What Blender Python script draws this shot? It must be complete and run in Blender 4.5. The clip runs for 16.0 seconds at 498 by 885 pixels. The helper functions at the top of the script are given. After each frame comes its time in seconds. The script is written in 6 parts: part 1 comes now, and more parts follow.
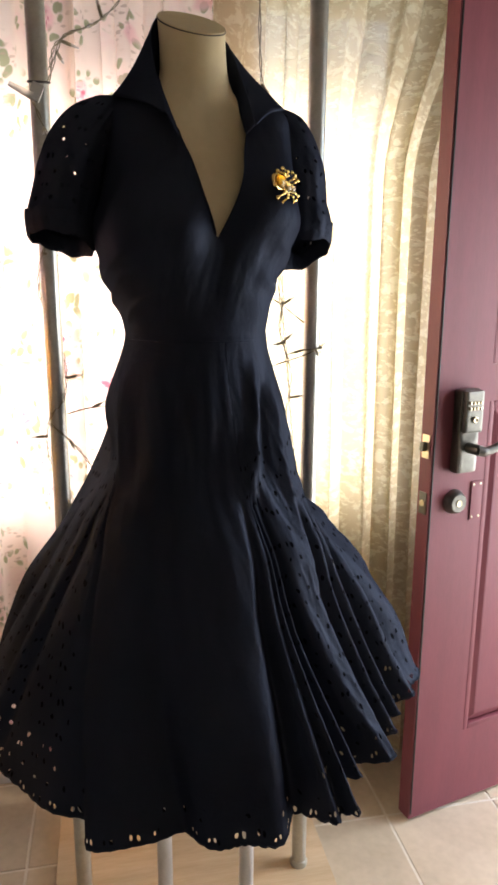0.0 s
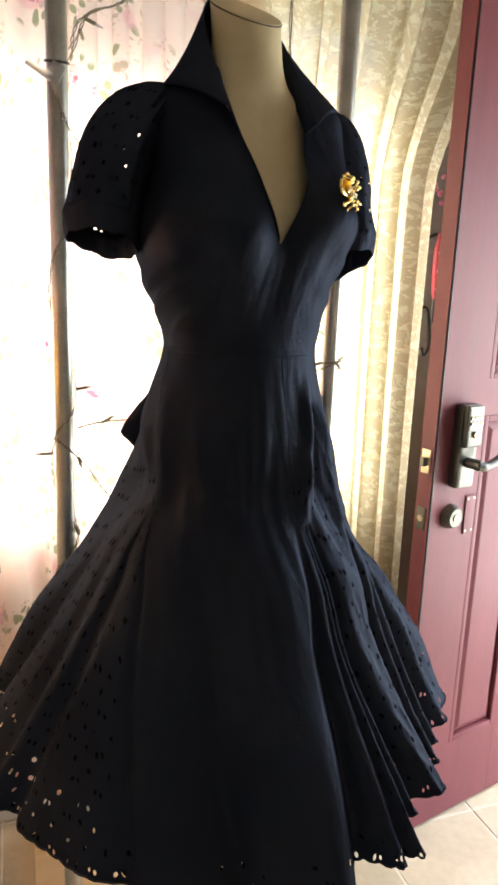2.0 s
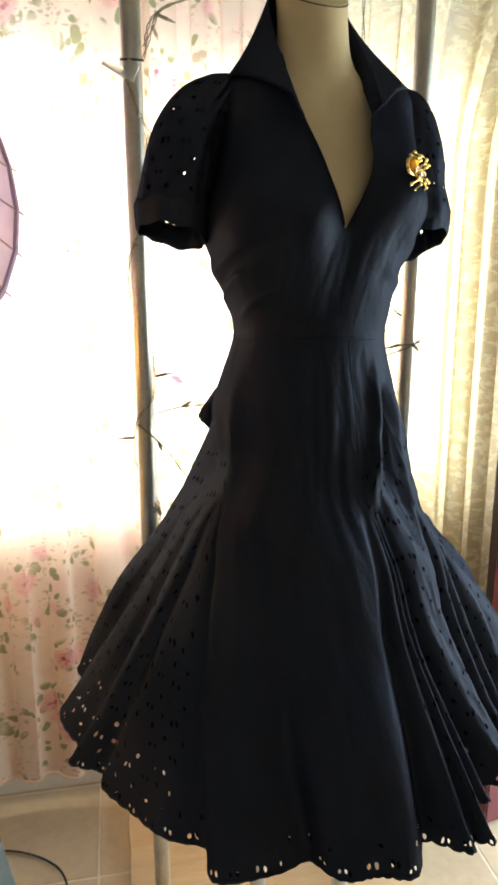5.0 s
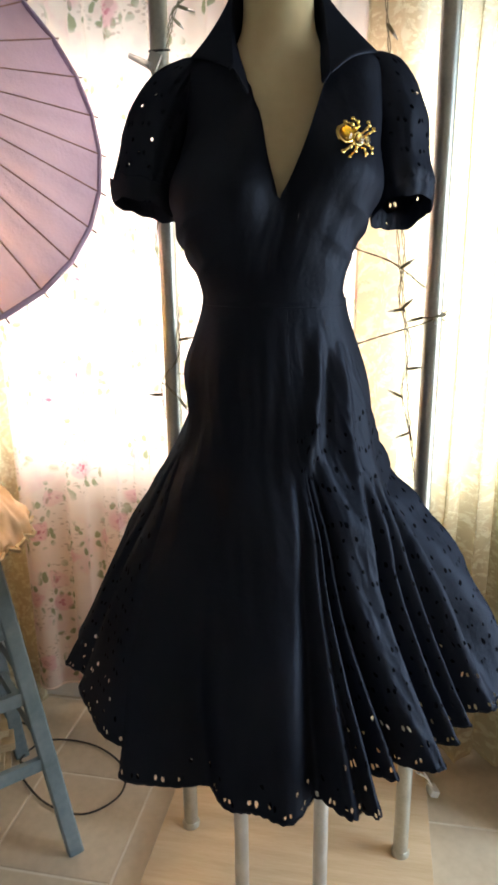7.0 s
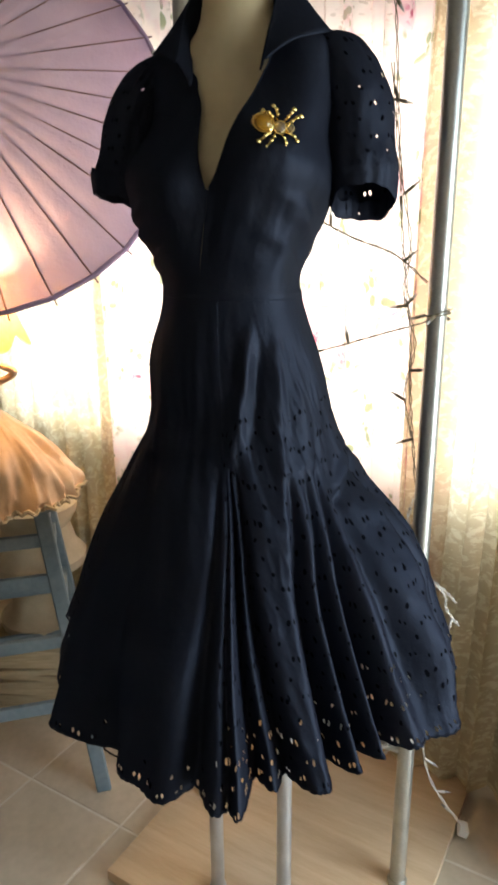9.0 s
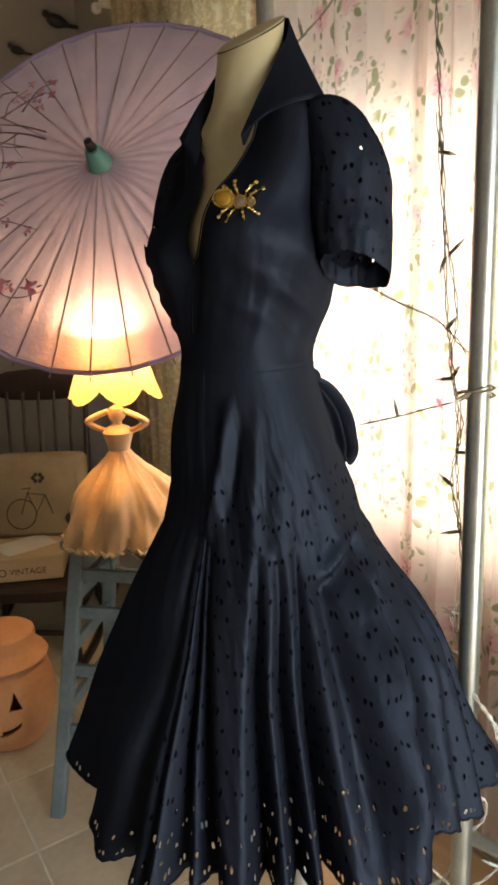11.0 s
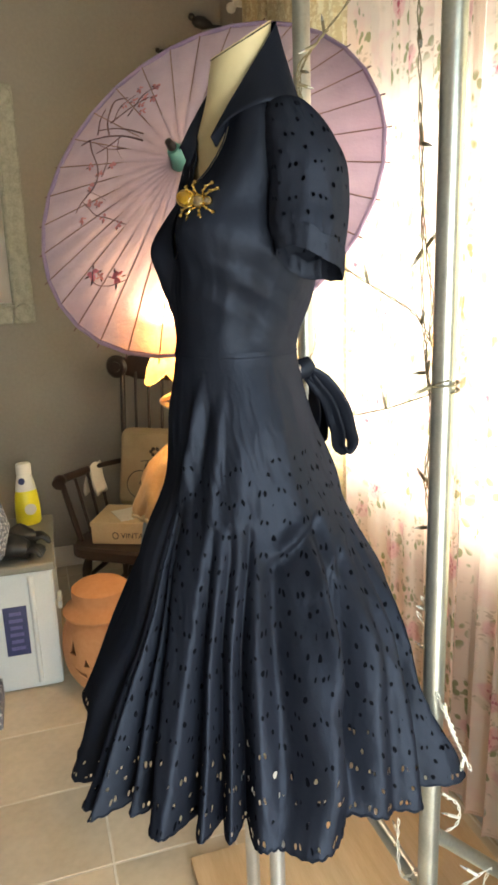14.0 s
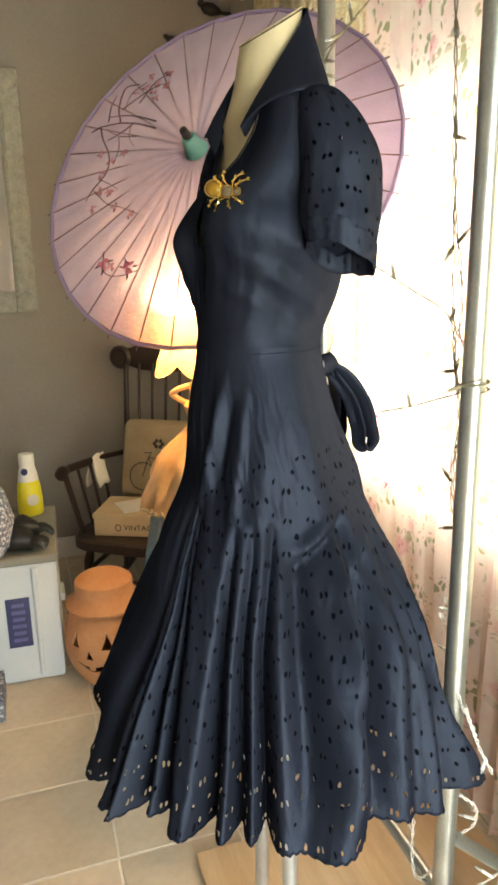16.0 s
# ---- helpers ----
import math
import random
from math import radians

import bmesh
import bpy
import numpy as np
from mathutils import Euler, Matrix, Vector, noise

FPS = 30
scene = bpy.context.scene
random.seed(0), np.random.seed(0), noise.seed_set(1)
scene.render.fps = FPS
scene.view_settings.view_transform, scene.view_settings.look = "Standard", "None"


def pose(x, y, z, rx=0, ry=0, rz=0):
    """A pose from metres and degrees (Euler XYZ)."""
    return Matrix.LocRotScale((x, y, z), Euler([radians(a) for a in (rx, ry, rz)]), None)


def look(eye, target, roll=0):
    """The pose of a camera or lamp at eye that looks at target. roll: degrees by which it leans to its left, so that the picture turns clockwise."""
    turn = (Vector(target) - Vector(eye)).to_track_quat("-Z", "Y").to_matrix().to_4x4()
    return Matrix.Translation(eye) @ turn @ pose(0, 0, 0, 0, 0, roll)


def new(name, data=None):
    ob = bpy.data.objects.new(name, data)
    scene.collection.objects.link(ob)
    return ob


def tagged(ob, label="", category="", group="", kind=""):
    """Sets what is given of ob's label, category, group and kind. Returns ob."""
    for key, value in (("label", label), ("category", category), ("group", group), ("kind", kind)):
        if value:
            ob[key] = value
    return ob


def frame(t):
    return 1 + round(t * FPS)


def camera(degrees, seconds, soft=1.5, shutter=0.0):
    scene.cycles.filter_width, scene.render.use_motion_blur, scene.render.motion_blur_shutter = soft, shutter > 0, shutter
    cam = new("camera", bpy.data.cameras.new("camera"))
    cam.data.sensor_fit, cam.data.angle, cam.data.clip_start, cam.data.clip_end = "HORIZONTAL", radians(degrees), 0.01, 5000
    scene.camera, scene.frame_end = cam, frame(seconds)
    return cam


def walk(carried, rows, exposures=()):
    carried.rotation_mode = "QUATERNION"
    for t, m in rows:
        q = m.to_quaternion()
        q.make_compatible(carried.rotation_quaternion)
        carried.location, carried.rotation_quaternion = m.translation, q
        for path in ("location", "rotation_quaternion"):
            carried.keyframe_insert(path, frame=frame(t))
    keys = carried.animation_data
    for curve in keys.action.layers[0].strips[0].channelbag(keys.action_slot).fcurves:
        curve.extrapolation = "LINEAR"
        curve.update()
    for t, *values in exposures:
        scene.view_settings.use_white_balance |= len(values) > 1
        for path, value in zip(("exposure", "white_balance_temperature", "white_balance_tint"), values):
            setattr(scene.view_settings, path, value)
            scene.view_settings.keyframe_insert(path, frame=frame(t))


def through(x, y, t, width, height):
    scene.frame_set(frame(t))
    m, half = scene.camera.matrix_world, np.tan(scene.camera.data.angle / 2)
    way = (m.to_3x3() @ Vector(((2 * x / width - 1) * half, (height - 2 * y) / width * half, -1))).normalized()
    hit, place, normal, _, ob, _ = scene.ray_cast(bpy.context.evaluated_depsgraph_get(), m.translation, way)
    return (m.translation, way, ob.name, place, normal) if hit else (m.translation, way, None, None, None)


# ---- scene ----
cam = camera(39.8, 16.0, soft=3.0, shutter=0.4)
METRES, EYE, TILT, LEAN, TURN = 2.5, 1.42, 0.0, 0.0, -11.3
ROWS = [
    (0.0, 0.0, 0.0, 0.0, 0.06, -12.75, -0.27),
    (0.5, -0.0202, 0.0102, -0.0034, -2.85, -12.28, -0.96),
    (1.0, -0.0461, 0.0229, -0.0023, -5.21, -13.23, -0.64),
    (1.5, -0.0666, 0.0339, 0.0021, -6.05, -12.01, -0.4),
    (2.0, -0.087, 0.0377, 0.0028, -7.61, -12.42, -2.18),
    (2.5, -0.1165, 0.0372, 0.0055, -11.04, -13.58, -0.9),
    (3.0, -0.1351, 0.0362, 0.0046, -13.16, -13.29, -0.45),
    (3.5, -0.1496, 0.0364, 0.0046, -16.16, -12.92, 0.33),
    (4.0, -0.1484, 0.0409, 0.005, -16.01, -12.94, 1.44),
    (4.5, -0.1128, 0.0347, 0.0074, -7.93, -13.45, 0.9),
    (7.0, 0.1185, 0.0341, 0.0017, 21.88, -15.82, 0.61),
    (7.5, 0.179, 0.0358, 0.0085, 29.3, -14.89, -0.24),
    (8.0, 0.2055, 0.0588, 0.004, 34.73, -14.8, -0.31),
    (8.5, 0.2327, 0.0976, 0.0085, 38.82, -14.12, 0.12),
    (9.0, 0.275, 0.131, 0.0058, 41.93, -17.01, 0.49),
    (11.5, 0.4072, 0.3435, 0.0184, 73.62, -13.17, 2.55),
    (12.0, 0.4414, 0.3819, 0.0186, 77.75, -14.38, 2.87),
    (12.5, 0.4435, 0.399, 0.0197, 81.58, -12.59, 1.37),
    (13.0, 0.4381, 0.4094, 0.017, 84.06, -13.04, 2.16),
    (13.5, 0.4369, 0.4161, 0.015, 82.97, -13.4, 2.17),
    (14.0, 0.433, 0.4172, 0.0155, 83.4, -13.48, 1.95),
    (14.5, 0.4302, 0.4138, 0.0157, 83.74, -13.53, 1.68),
    (15.0, 0.4303, 0.41, 0.0166, 83.49, -13.34, 1.76),
    (15.5, 0.4316, 0.4054, 0.0169, 83.58, -13.39, 1.62),
    (16.0, 0.4228, 0.4, 0.0173, 83.11, -14.2, 1.04),
]
EXPOSURES = [(t, e, k, tint) for t, e, k, tint in ((0.0, 1.95, 7000, 16), (2.0, 2.36, 7100, 9), (3.5, 2.7, 7150, 3), (4.5, 2.55, 7150, 2), (7.0, 1.95, 6550, 5), (8.5, 1.72, 6380, 6), (9.0, 1.75, 6480, 6), (11.5, 1.54, 7350, 6), (12.5, 1.78, 7300, 3), (13.0, 2.13, 7300, 2), (13.5, 2.24, 7350, 2), (16.0, 2.42, 7400, 2))]
walk(cam, [(t, pose(0, 0, EYE, TILT, LEAN, TURN) @ pose(METRES * x, METRES * y, METRES * z, 90 + pitch, roll, yaw)) for t, x, y, z, yaw, pitch, roll in ROWS], EXPOSURES)

# ---- world and lights (x runs along the window wall, y towards it) ----
world = bpy.data.worlds.new("sky")
scene.world = world
world.use_nodes = True
wt = world.node_tree
sky = wt.nodes.new("ShaderNodeTexSky")
sky.sky_type = "NISHITA"
sky.sun_disc = False
sky.sun_elevation = radians(55)
sky.sun_rotation = radians(25)
wt.links.new(sky.outputs["Color"], wt.nodes["Background"].inputs["Color"])
wt.nodes["Background"].inputs["Strength"].default_value = 0.15


def area_lamp(name, m, sx, sy, power, colour):
    d = bpy.data.lights.new(name, "AREA")
    d.shape, d.size, d.size_y, d.energy, d.color = "RECTANGLE", sx, sy, power, colour
    ob = new(name, d)
    ob.matrix_world = m
    return ob


# daylight that comes in at the window and at the open doorway
area_lamp("window_daylight", look((-0.26, 1.872, 1.35), (-0.26, 0.0, 1.27)), 1.90, 0.99, 10.9, (1.0, 0.98, 0.94))
area_lamp("doorway_daylight", look((1.95, 1.22, 0.95), (0.0, 0.95, 0.70)), 0.90, 1.55, 9.5, (0.88, 0.94, 1.0))
sun_way = Vector((math.sin(radians(25)) * math.cos(radians(55)), math.cos(radians(25)) * math.cos(radians(55)), math.sin(radians(55))))
sd = bpy.data.lights.new("sun", "SUN")
sd.energy, sd.angle, sd.color = 2.5, radians(0.55), (1.0, 0.95, 0.87)
sun_ob = new("sun", sd)
sun_ob.matrix_world = look(sun_way * 20, (0, 0, 0))

# ---- materials ----


def material(name):
    m = bpy.data.materials.new(name)
    m.use_nodes = True
    return m, m.node_tree, m.node_tree.nodes["Principled BSDF"]


def node(nt, kind, **kw):
    n = nt.nodes.new("ShaderNode" + kind)
    for key, value in kw.items():
        if key in n.inputs:
            n.inputs[key].default_value = value
    return n


def math_node(nt, op, a, b=None):
    n = nt.nodes.new("ShaderNodeMath")
    n.operation = op
    for i, v in enumerate((a, b)):
        if v is None:
            continue
        if isinstance(v, (int, float)):
            n.inputs[i].default_value = v
        else:
            nt.links.new(v, n.inputs[i])
    return n.outputs[0]


def ramp(nt, fac, stops):
    n = nt.nodes.new("ShaderNodeValToRGB")
    el = n.color_ramp.elements
    while len(el) < len(stops):
        el.new(0.5)
    for e, (p, c) in zip(el, stops):
        e.position, e.color = p, (*c, 1)
    nt.links.new(fac, n.inputs["Fac"])
    return n.outputs["Color"]


def mix(nt, fac, a, b, blend="MIX"):
    n = nt.nodes.new("ShaderNodeMix")
    n.data_type, n.blend_type = "RGBA", blend
    if isinstance(fac, (int, float)):
        n.inputs[0].default_value = fac
    else:
        nt.links.new(fac, n.inputs[0])
    for i, v in ((6, a), (7, b)):
        if isinstance(v, tuple):
            n.inputs[i].default_value = (*v, 1)
        else:
            nt.links.new(v, n.inputs[i])
    return n.outputs[2]


def coords(nt, which="Object", scale=(1, 1, 1)):
    tc = nt.nodes.new("ShaderNodeTexCoord")
    mp = nt.nodes.new("ShaderNodeMapping")
    mp.inputs["Scale"].default_value = scale
    nt.links.new(tc.outputs[which], mp.inputs["Vector"])
    return mp.outputs[0]


def noise_tex(nt, vec, scale, detail=4.0, rough=0.55):
    n = node(nt, "TexNoise", Scale=scale, Detail=detail, Roughness=rough)
    nt.links.new(vec, n.inputs["Vector"])
    return n.outputs["Fac"]


def bump(nt, bsdf, height, strength=0.3, distance=0.002):
    b = node(nt, "Bump", Strength=strength, Distance=distance)
    nt.links.new(height, b.inputs["Height"])
    nt.links.new(b.outputs[0], bsdf.inputs["Normal"])


def surface(name, c1, c2, rough=0.6, metal=0.0, scale=6.0, grain=120.0, bumps=0.15, stretch=(1, 1, 1), vary=0.0, rough2=None):
    """Two tones at two scales with fine relief."""
    m, nt, p = material(name)
    v = coords(nt, "Object", stretch)
    big = noise_tex(nt, v, scale)
    small = noise_tex(nt, v, grain, 2)
    f = math_node(nt, "ADD", math_node(nt, "MULTIPLY", big, 0.7), math_node(nt, "MULTIPLY", small, 0.3))
    col = ramp(nt, f, [(0.36, c1), (0.64, c2)])
    if vary:
        info = nt.nodes.new("ShaderNodeObjectInfo")
        k = math_node(nt, "ADD", math_node(nt, "MULTIPLY", info.outputs["Random"], vary), 1 - vary / 2)
        grey = nt.nodes.new("ShaderNodeCombineColor")
        for i in range(3):
            nt.links.new(k, grey.inputs[i])
        col = mix(nt, 1.0, col, grey.outputs[0], "MULTIPLY")
    nt.links.new(col, p.inputs["Base Color"])
    p.inputs["Metallic"].default_value = metal
    if rough2 is None:
        p.inputs["Roughness"].default_value = rough
    else:
        r = ramp(nt, big, [(0.3, (rough,) * 3), (0.7, (rough2,) * 3)])
        nt.links.new(r, p.inputs["Roughness"])
    bump(nt, p, f, bumps)
    return m


def eyelet_cloth(name, holes_below, dots_below, c1=(0.0086, 0.0099, 0.0156), c2=(0.0150, 0.0174, 0.0268), shine=0.023, some_open=0.52):
    """Navy cotton with punched, embroidered eyelets on a staggered grid of metric UVs; the y of the UV is the height."""
    m, nt, p = material(name)
    uvn = nt.nodes.new("ShaderNodeTexCoord").outputs["UV"]
    wob = node(nt, "TexNoise", Scale=15.0, Detail=1.0)
    nt.links.new(uvn, wob.inputs["Vector"])
    sub = nt.nodes.new("ShaderNodeVectorMath")
    sub.operation = "MULTIPLY_ADD"
    nt.links.new(wob.outputs["Color"], sub.inputs[0])
    sub.inputs[1].default_value = (0.024, 0.026, 0)
    nt.links.new(uvn, sub.inputs[2])
    sep = nt.nodes.new("ShaderNodeSeparateXYZ")
    nt.links.new(sub.outputs[0], sep.inputs[0])
    px, py = 0.034, 0.048
    ys = math_node(nt, "DIVIDE", sep.outputs[1], py)
    row2 = math_node(nt, "MODULO", math_node(nt, "ADD", ys, 200.0), 1.0)
    dist = []
    for ox, oy in ((0.0, 0.0), (0.5, 0.5)):
        fx = math_node(nt, "FRACT", math_node(nt, "ADD", math_node(nt, "DIVIDE", sep.outputs[0], px), 50.0 + ox))
        fy = math_node(nt, "FRACT", math_node(nt, "ADD", row2, oy))
        dx = math_node(nt, "MULTIPLY", math_node(nt, "SUBTRACT", fx, 0.5), px)
        dy = math_node(nt, "MULTIPLY", math_node(nt, "SUBTRACT", fy, 0.5), py * 0.80)
        if ox:
            # every other figure is a pair of leaning drops
            dx = math_node(nt, "MULTIPLY", math_node(nt, "ADD", math_node(nt, "SUBTRACT", math_node(nt, "ABSOLUTE", dx), 0.0046), math_node(nt, "MULTIPLY", dy, 0.15)), 1.2)
        dist.append(math_node(nt, "SQRT", math_node(nt, "ADD", math_node(nt, "MULTIPLY", dx, dx), math_node(nt, "MULTIPLY", dy, dy))))
    d = math_node(nt, "MINIMUM", *dist)
    some = noise_tex(nt, uvn, 14.0, 1)
    keep = math_node(nt, "GREATER_THAN", some, 0.36)
    sep0 = nt.nodes.new("ShaderNodeSeparateXYZ")
    nt.links.new(uvn, sep0.inputs[0])
    edge = math_node(nt, "MULTIPLY", noise_tex(nt, uvn, 9.0, 1), 0.12)
    low = math_node(nt, "LESS_THAN", math_node(nt, "SUBTRACT", sep0.outputs[1], edge), dots_below)
    open_low = math_node(nt, "LESS_THAN", math_node(nt, "SUBTRACT", sep0.outputs[1], edge), holes_below)
    here = math_node(nt, "MULTIPLY", keep, low)
    size = math_node(nt, "ADD", math_node(nt, "MULTIPLY", noise_tex(nt, uvn, 33.0, 0), 0.0034), 0.0012)
    ring = math_node(nt, "MULTIPLY", math_node(nt, "LESS_THAN", d, size), here)
    hole = math_node(nt, "MULTIPLY", math_node(nt, "MULTIPLY", math_node(nt, "LESS_THAN", d, math_node(nt, "MULTIPLY", size, 0.92)), here), math_node(nt, "MULTIPLY", open_low, math_node(nt, "GREATER_THAN", noise_tex(nt, coords_scaled(nt, uvn, (1, 1, 1)), 21.0, 1), some_open)))
    weave = noise_tex(nt, coords(nt, "UV", (900, 900, 1)), 1.0, 2)
    folds = noise_tex(nt, coords(nt, "Object", (9, 9, 3)), 1.0, 3)
    col = ramp(nt, folds, [(0.3, c1), (0.72, c2)])
    col = mix(nt, math_node(nt, "MULTIPLY", ring, 0.7), col, (0.0015, 0.0015, 0.002))
    # matt cotton with a faint, broad gloss that dies away at the rim
    nt.nodes.remove(p)
    dif = node(nt, "BsdfDiffuse", Roughness=0.25)
    nt.links.new(col, dif.inputs["Color"])
    glo = node(nt, "BsdfGlossy", Roughness=0.46)
    nt.links.new(mix(nt, ring, (0.56 * shine, 0.68 * shine, 0.95 * shine), (0.0, 0.0, 0.0)), glo.inputs["Color"])
    cloth = nt.nodes.new("ShaderNodeAddShader")
    nt.links.new(dif.outputs[0], cloth.inputs[0])
    nt.links.new(glo.outputs[0], cloth.inputs[1])
    crease = noise_tex(nt, coords(nt, "Object", (34, 34, 24)), 1.0, 5, 0.65)
    hgt = math_node(nt, "ADD", math_node(nt, "MULTIPLY", weave, 0.12), math_node(nt, "ADD", math_node(nt, "MULTIPLY", crease, 0.7), math_node(nt, "MULTIPLY", ring, 0.35)))
    for sh in (dif, glo):
        bump(nt, sh, hgt, 0.55, 0.006)
    tr = nt.nodes.new("ShaderNodeBsdfTransparent")
    ms = nt.nodes.new("ShaderNodeMixShader")
    nt.links.new(hole, ms.inputs[0])
    nt.links.new(cloth.outputs[0], ms.inputs[1])
    nt.links.new(tr.outputs[0], ms.inputs[2])
    nt.links.new(ms.outputs[0], nt.nodes["Material Output"].inputs["Surface"])
    return m


def sheer(name, colour_socket_maker, see=0.12, through=0.62, bumps=None):
    """Thin cloth: diffuse, translucent and a little see-through."""
    m, nt, p = material(name)
    nt.nodes.remove(p)
    col, hgt, dens = colour_socket_maker(nt)
    dif = nt.nodes.new("ShaderNodeBsdfDiffuse")
    trl = nt.nodes.new("ShaderNodeBsdfTranslucent")
    tra = nt.nodes.new("ShaderNodeBsdfTransparent")
    for sh in (dif, trl):
        nt.links.new(col, sh.inputs["Color"])
        if hgt is not None:
            b = node(nt, "Bump", Strength=0.4, Distance=0.003)
            nt.links.new(hgt, b.inputs["Height"])
            nt.links.new(b.outputs[0], sh.inputs["Normal"])
    a = nt.nodes.new("ShaderNodeMixShader")
    a.inputs[0].default_value = through
    nt.links.new(dif.outputs[0], a.inputs[1])
    nt.links.new(trl.outputs[0], a.inputs[2])
    b = nt.nodes.new("ShaderNodeMixShader")
    if dens is None:
        b.inputs[0].default_value = see
    else:
        nt.links.new(math_node(nt, "MULTIPLY", dens, see), b.inputs[0])
    nt.links.new(a.outputs[0], b.inputs[1])
    nt.links.new(tra.outputs[0], b.inputs[2])
    nt.links.new(b.outputs[0], nt.nodes["Material Output"].inputs["Surface"])
    return m


def voronoi(nt, vec, scale, out="Distance", rnd=1.0):
    n = node(nt, "TexVoronoi", Scale=scale, Randomness=rnd)
    nt.links.new(vec, n.inputs["Vector"])
    return n.outputs[out]


def soft_step(nt, x, edge, width, invert=True):
    """1 below the edge and 0 above it, with a soft border (or the other way round)."""
    n = nt.nodes.new("ShaderNodeMapRange")
    n.interpolation_type = "SMOOTHSTEP"
    nt.links.new(x, n.inputs["Value"])
    n.inputs["From Min"].default_value, n.inputs["From Max"].default_value = edge - width, edge + width
    n.inputs["To Min"].default_value, n.inputs["To Max"].default_value = (1.0, 0.0) if invert else (0.0, 1.0)
    return n.outputs[0]


def warped(nt, v, scale, amount):
    w = node(nt, "TexNoise", Scale=scale, Detail=2.0)
    nt.links.new(v, w.inputs["Vector"])
    n = nt.nodes.new("ShaderNodeVectorMath")
    n.operation = "MULTIPLY_ADD"
    nt.links.new(w.outputs["Color"], n.inputs[0])
    n.inputs[1].default_value = (amount, amount, 0)
    nt.links.new(v, n.inputs[2])
    return n.outputs[0]


def floral_cloth(nt):
    """Cream ground with roses in several pinks and sprays of grey-green leaves."""
    v = coords(nt, "UV")
    wv = warped(nt, v, 14.0, 0.05)
    fine = warped(nt, v, 45.0, 0.016)
    rose = node(nt, "TexVoronoi", Scale=9.5)
    nt.links.new(wv, rose.inputs["Vector"])
    tone = nt.nodes.new("ShaderNodeSeparateColor")
    nt.links.new(rose.outputs["Color"], tone.inputs[0])
    rd = rose.outputs["Distance"]
    petal = voronoi(nt, fine, 85.0)
    leafv = voronoi(nt, coords_scaled(nt, wv, (1.5, 1.0, 1.0)), 30.0)
    leafw = voronoi(nt, coords_scaled(nt, fine, (1.0, 1.8, 1.0)), 52.0)
    pick = noise_tex(nt, v, 5.5, 2)
    col = ramp(nt, noise_tex(nt, v, 3.0), [(0.3, (0.82, 0.66, 0.58)), (0.7, (0.89, 0.76, 0.68))])
    stain = noise_tex(nt, v, 11.0, 3)
    col = mix(nt, soft_step(nt, stain, 0.60, 0.10, False), col, (0.84, 0.62, 0.58))
    near = soft_step(nt, rd, 0.56, 0.08)
    leaf = math_node(nt, "MULTIPLY", math_node(nt, "MULTIPLY", soft_step(nt, leafv, 0.36, 0.06), near), soft_step(nt, pick, 0.42, 0.05, False))
    col = mix(nt, math_node(nt, "MULTIPLY", leaf, 0.85), col, (0.24, 0.27, 0.12))
    leaf2 = math_node(nt, "MULTIPLY", math_node(nt, "MULTIPLY", soft_step(nt, leafw, 0.30, 0.05), near), soft_step(nt, pick, 0.52, 0.06))
    col = mix(nt, math_node(nt, "MULTIPLY", leaf2, 0.6), col, (0.45, 0.32, 0.24))
    real = soft_step(nt, tone.outputs[0], 0.14, 0.02, False)
    outer = math_node(nt, "MULTIPLY", soft_step(nt, rd, 0.29, 0.05), real)
    col = mix(nt, math_node(nt, "MULTIPLY", outer, 0.75), col, (0.80, 0.46, 0.48))
    mid = math_node(nt, "MULTIPLY", math_node(nt, "MULTIPLY", soft_step(nt, rd, 0.19, 0.04), soft_step(nt, petal, 0.40, 0.1)), real)
    col = mix(nt, math_node(nt, "MULTIPLY", mid, 0.85), col, (0.60, 0.20, 0.26))
    heart = math_node(nt, "MULTIPLY", soft_step(nt, rd, 0.07, 0.03), real)
    col = mix(nt, math_node(nt, "MULTIPLY", heart, 0.9), col, (0.44, 0.07, 0.12))
    return col, noise_tex(nt, coords(nt, "UV", (500, 500, 1)), 1.0, 2), None


def coords_scaled(nt, vec, scale):
    mp = nt.nodes.new("ShaderNodeMapping")
    mp.inputs["Scale"].default_value = scale
    nt.links.new(vec, mp.inputs["Vector"])
    return mp.outputs[0]


def lace_cloth(nt):
    """Cream net with a denser woven pattern of blooms, scrolls and leaves."""
    v = coords(nt, "UV")
    wv = warped(nt, v, 12.0, 0.06)
    d1 = voronoi(nt, wv, 14.0)
    d2 = voronoi(nt, warped(nt, v, 30.0, 0.02), 70.0)
    scroll = soft_step(nt, noise_tex(nt, wv, 44.0, 4, 0.6), 0.54, 0.06, False)
    bloom = soft_step(nt, d1, 0.13, 0.03)
    bits = math_node(nt, "MULTIPLY", soft_step(nt, d2, 0.27, 0.06), soft_step(nt, noise_tex(nt, v, 9.0, 2), 0.52, 0.05, False))
    fig = math_node(nt, "MAXIMUM", math_node(nt, "MAXIMUM", scroll, bloom), bits)
    col = mix(nt, fig, (0.76, 0.67, 0.46), (0.90, 0.85, 0.66))
    dens = math_node(nt, "SUBTRACT", 1.0, math_node(nt, "MULTIPLY", fig, 0.8))
    return col, fig, dens


FLORAL = sheer("floral_curtain_cloth", floral_cloth, 0.012, 0.48)
LACE = sheer("lace_curtain_cloth", lace_cloth, 0.05, 0.60)


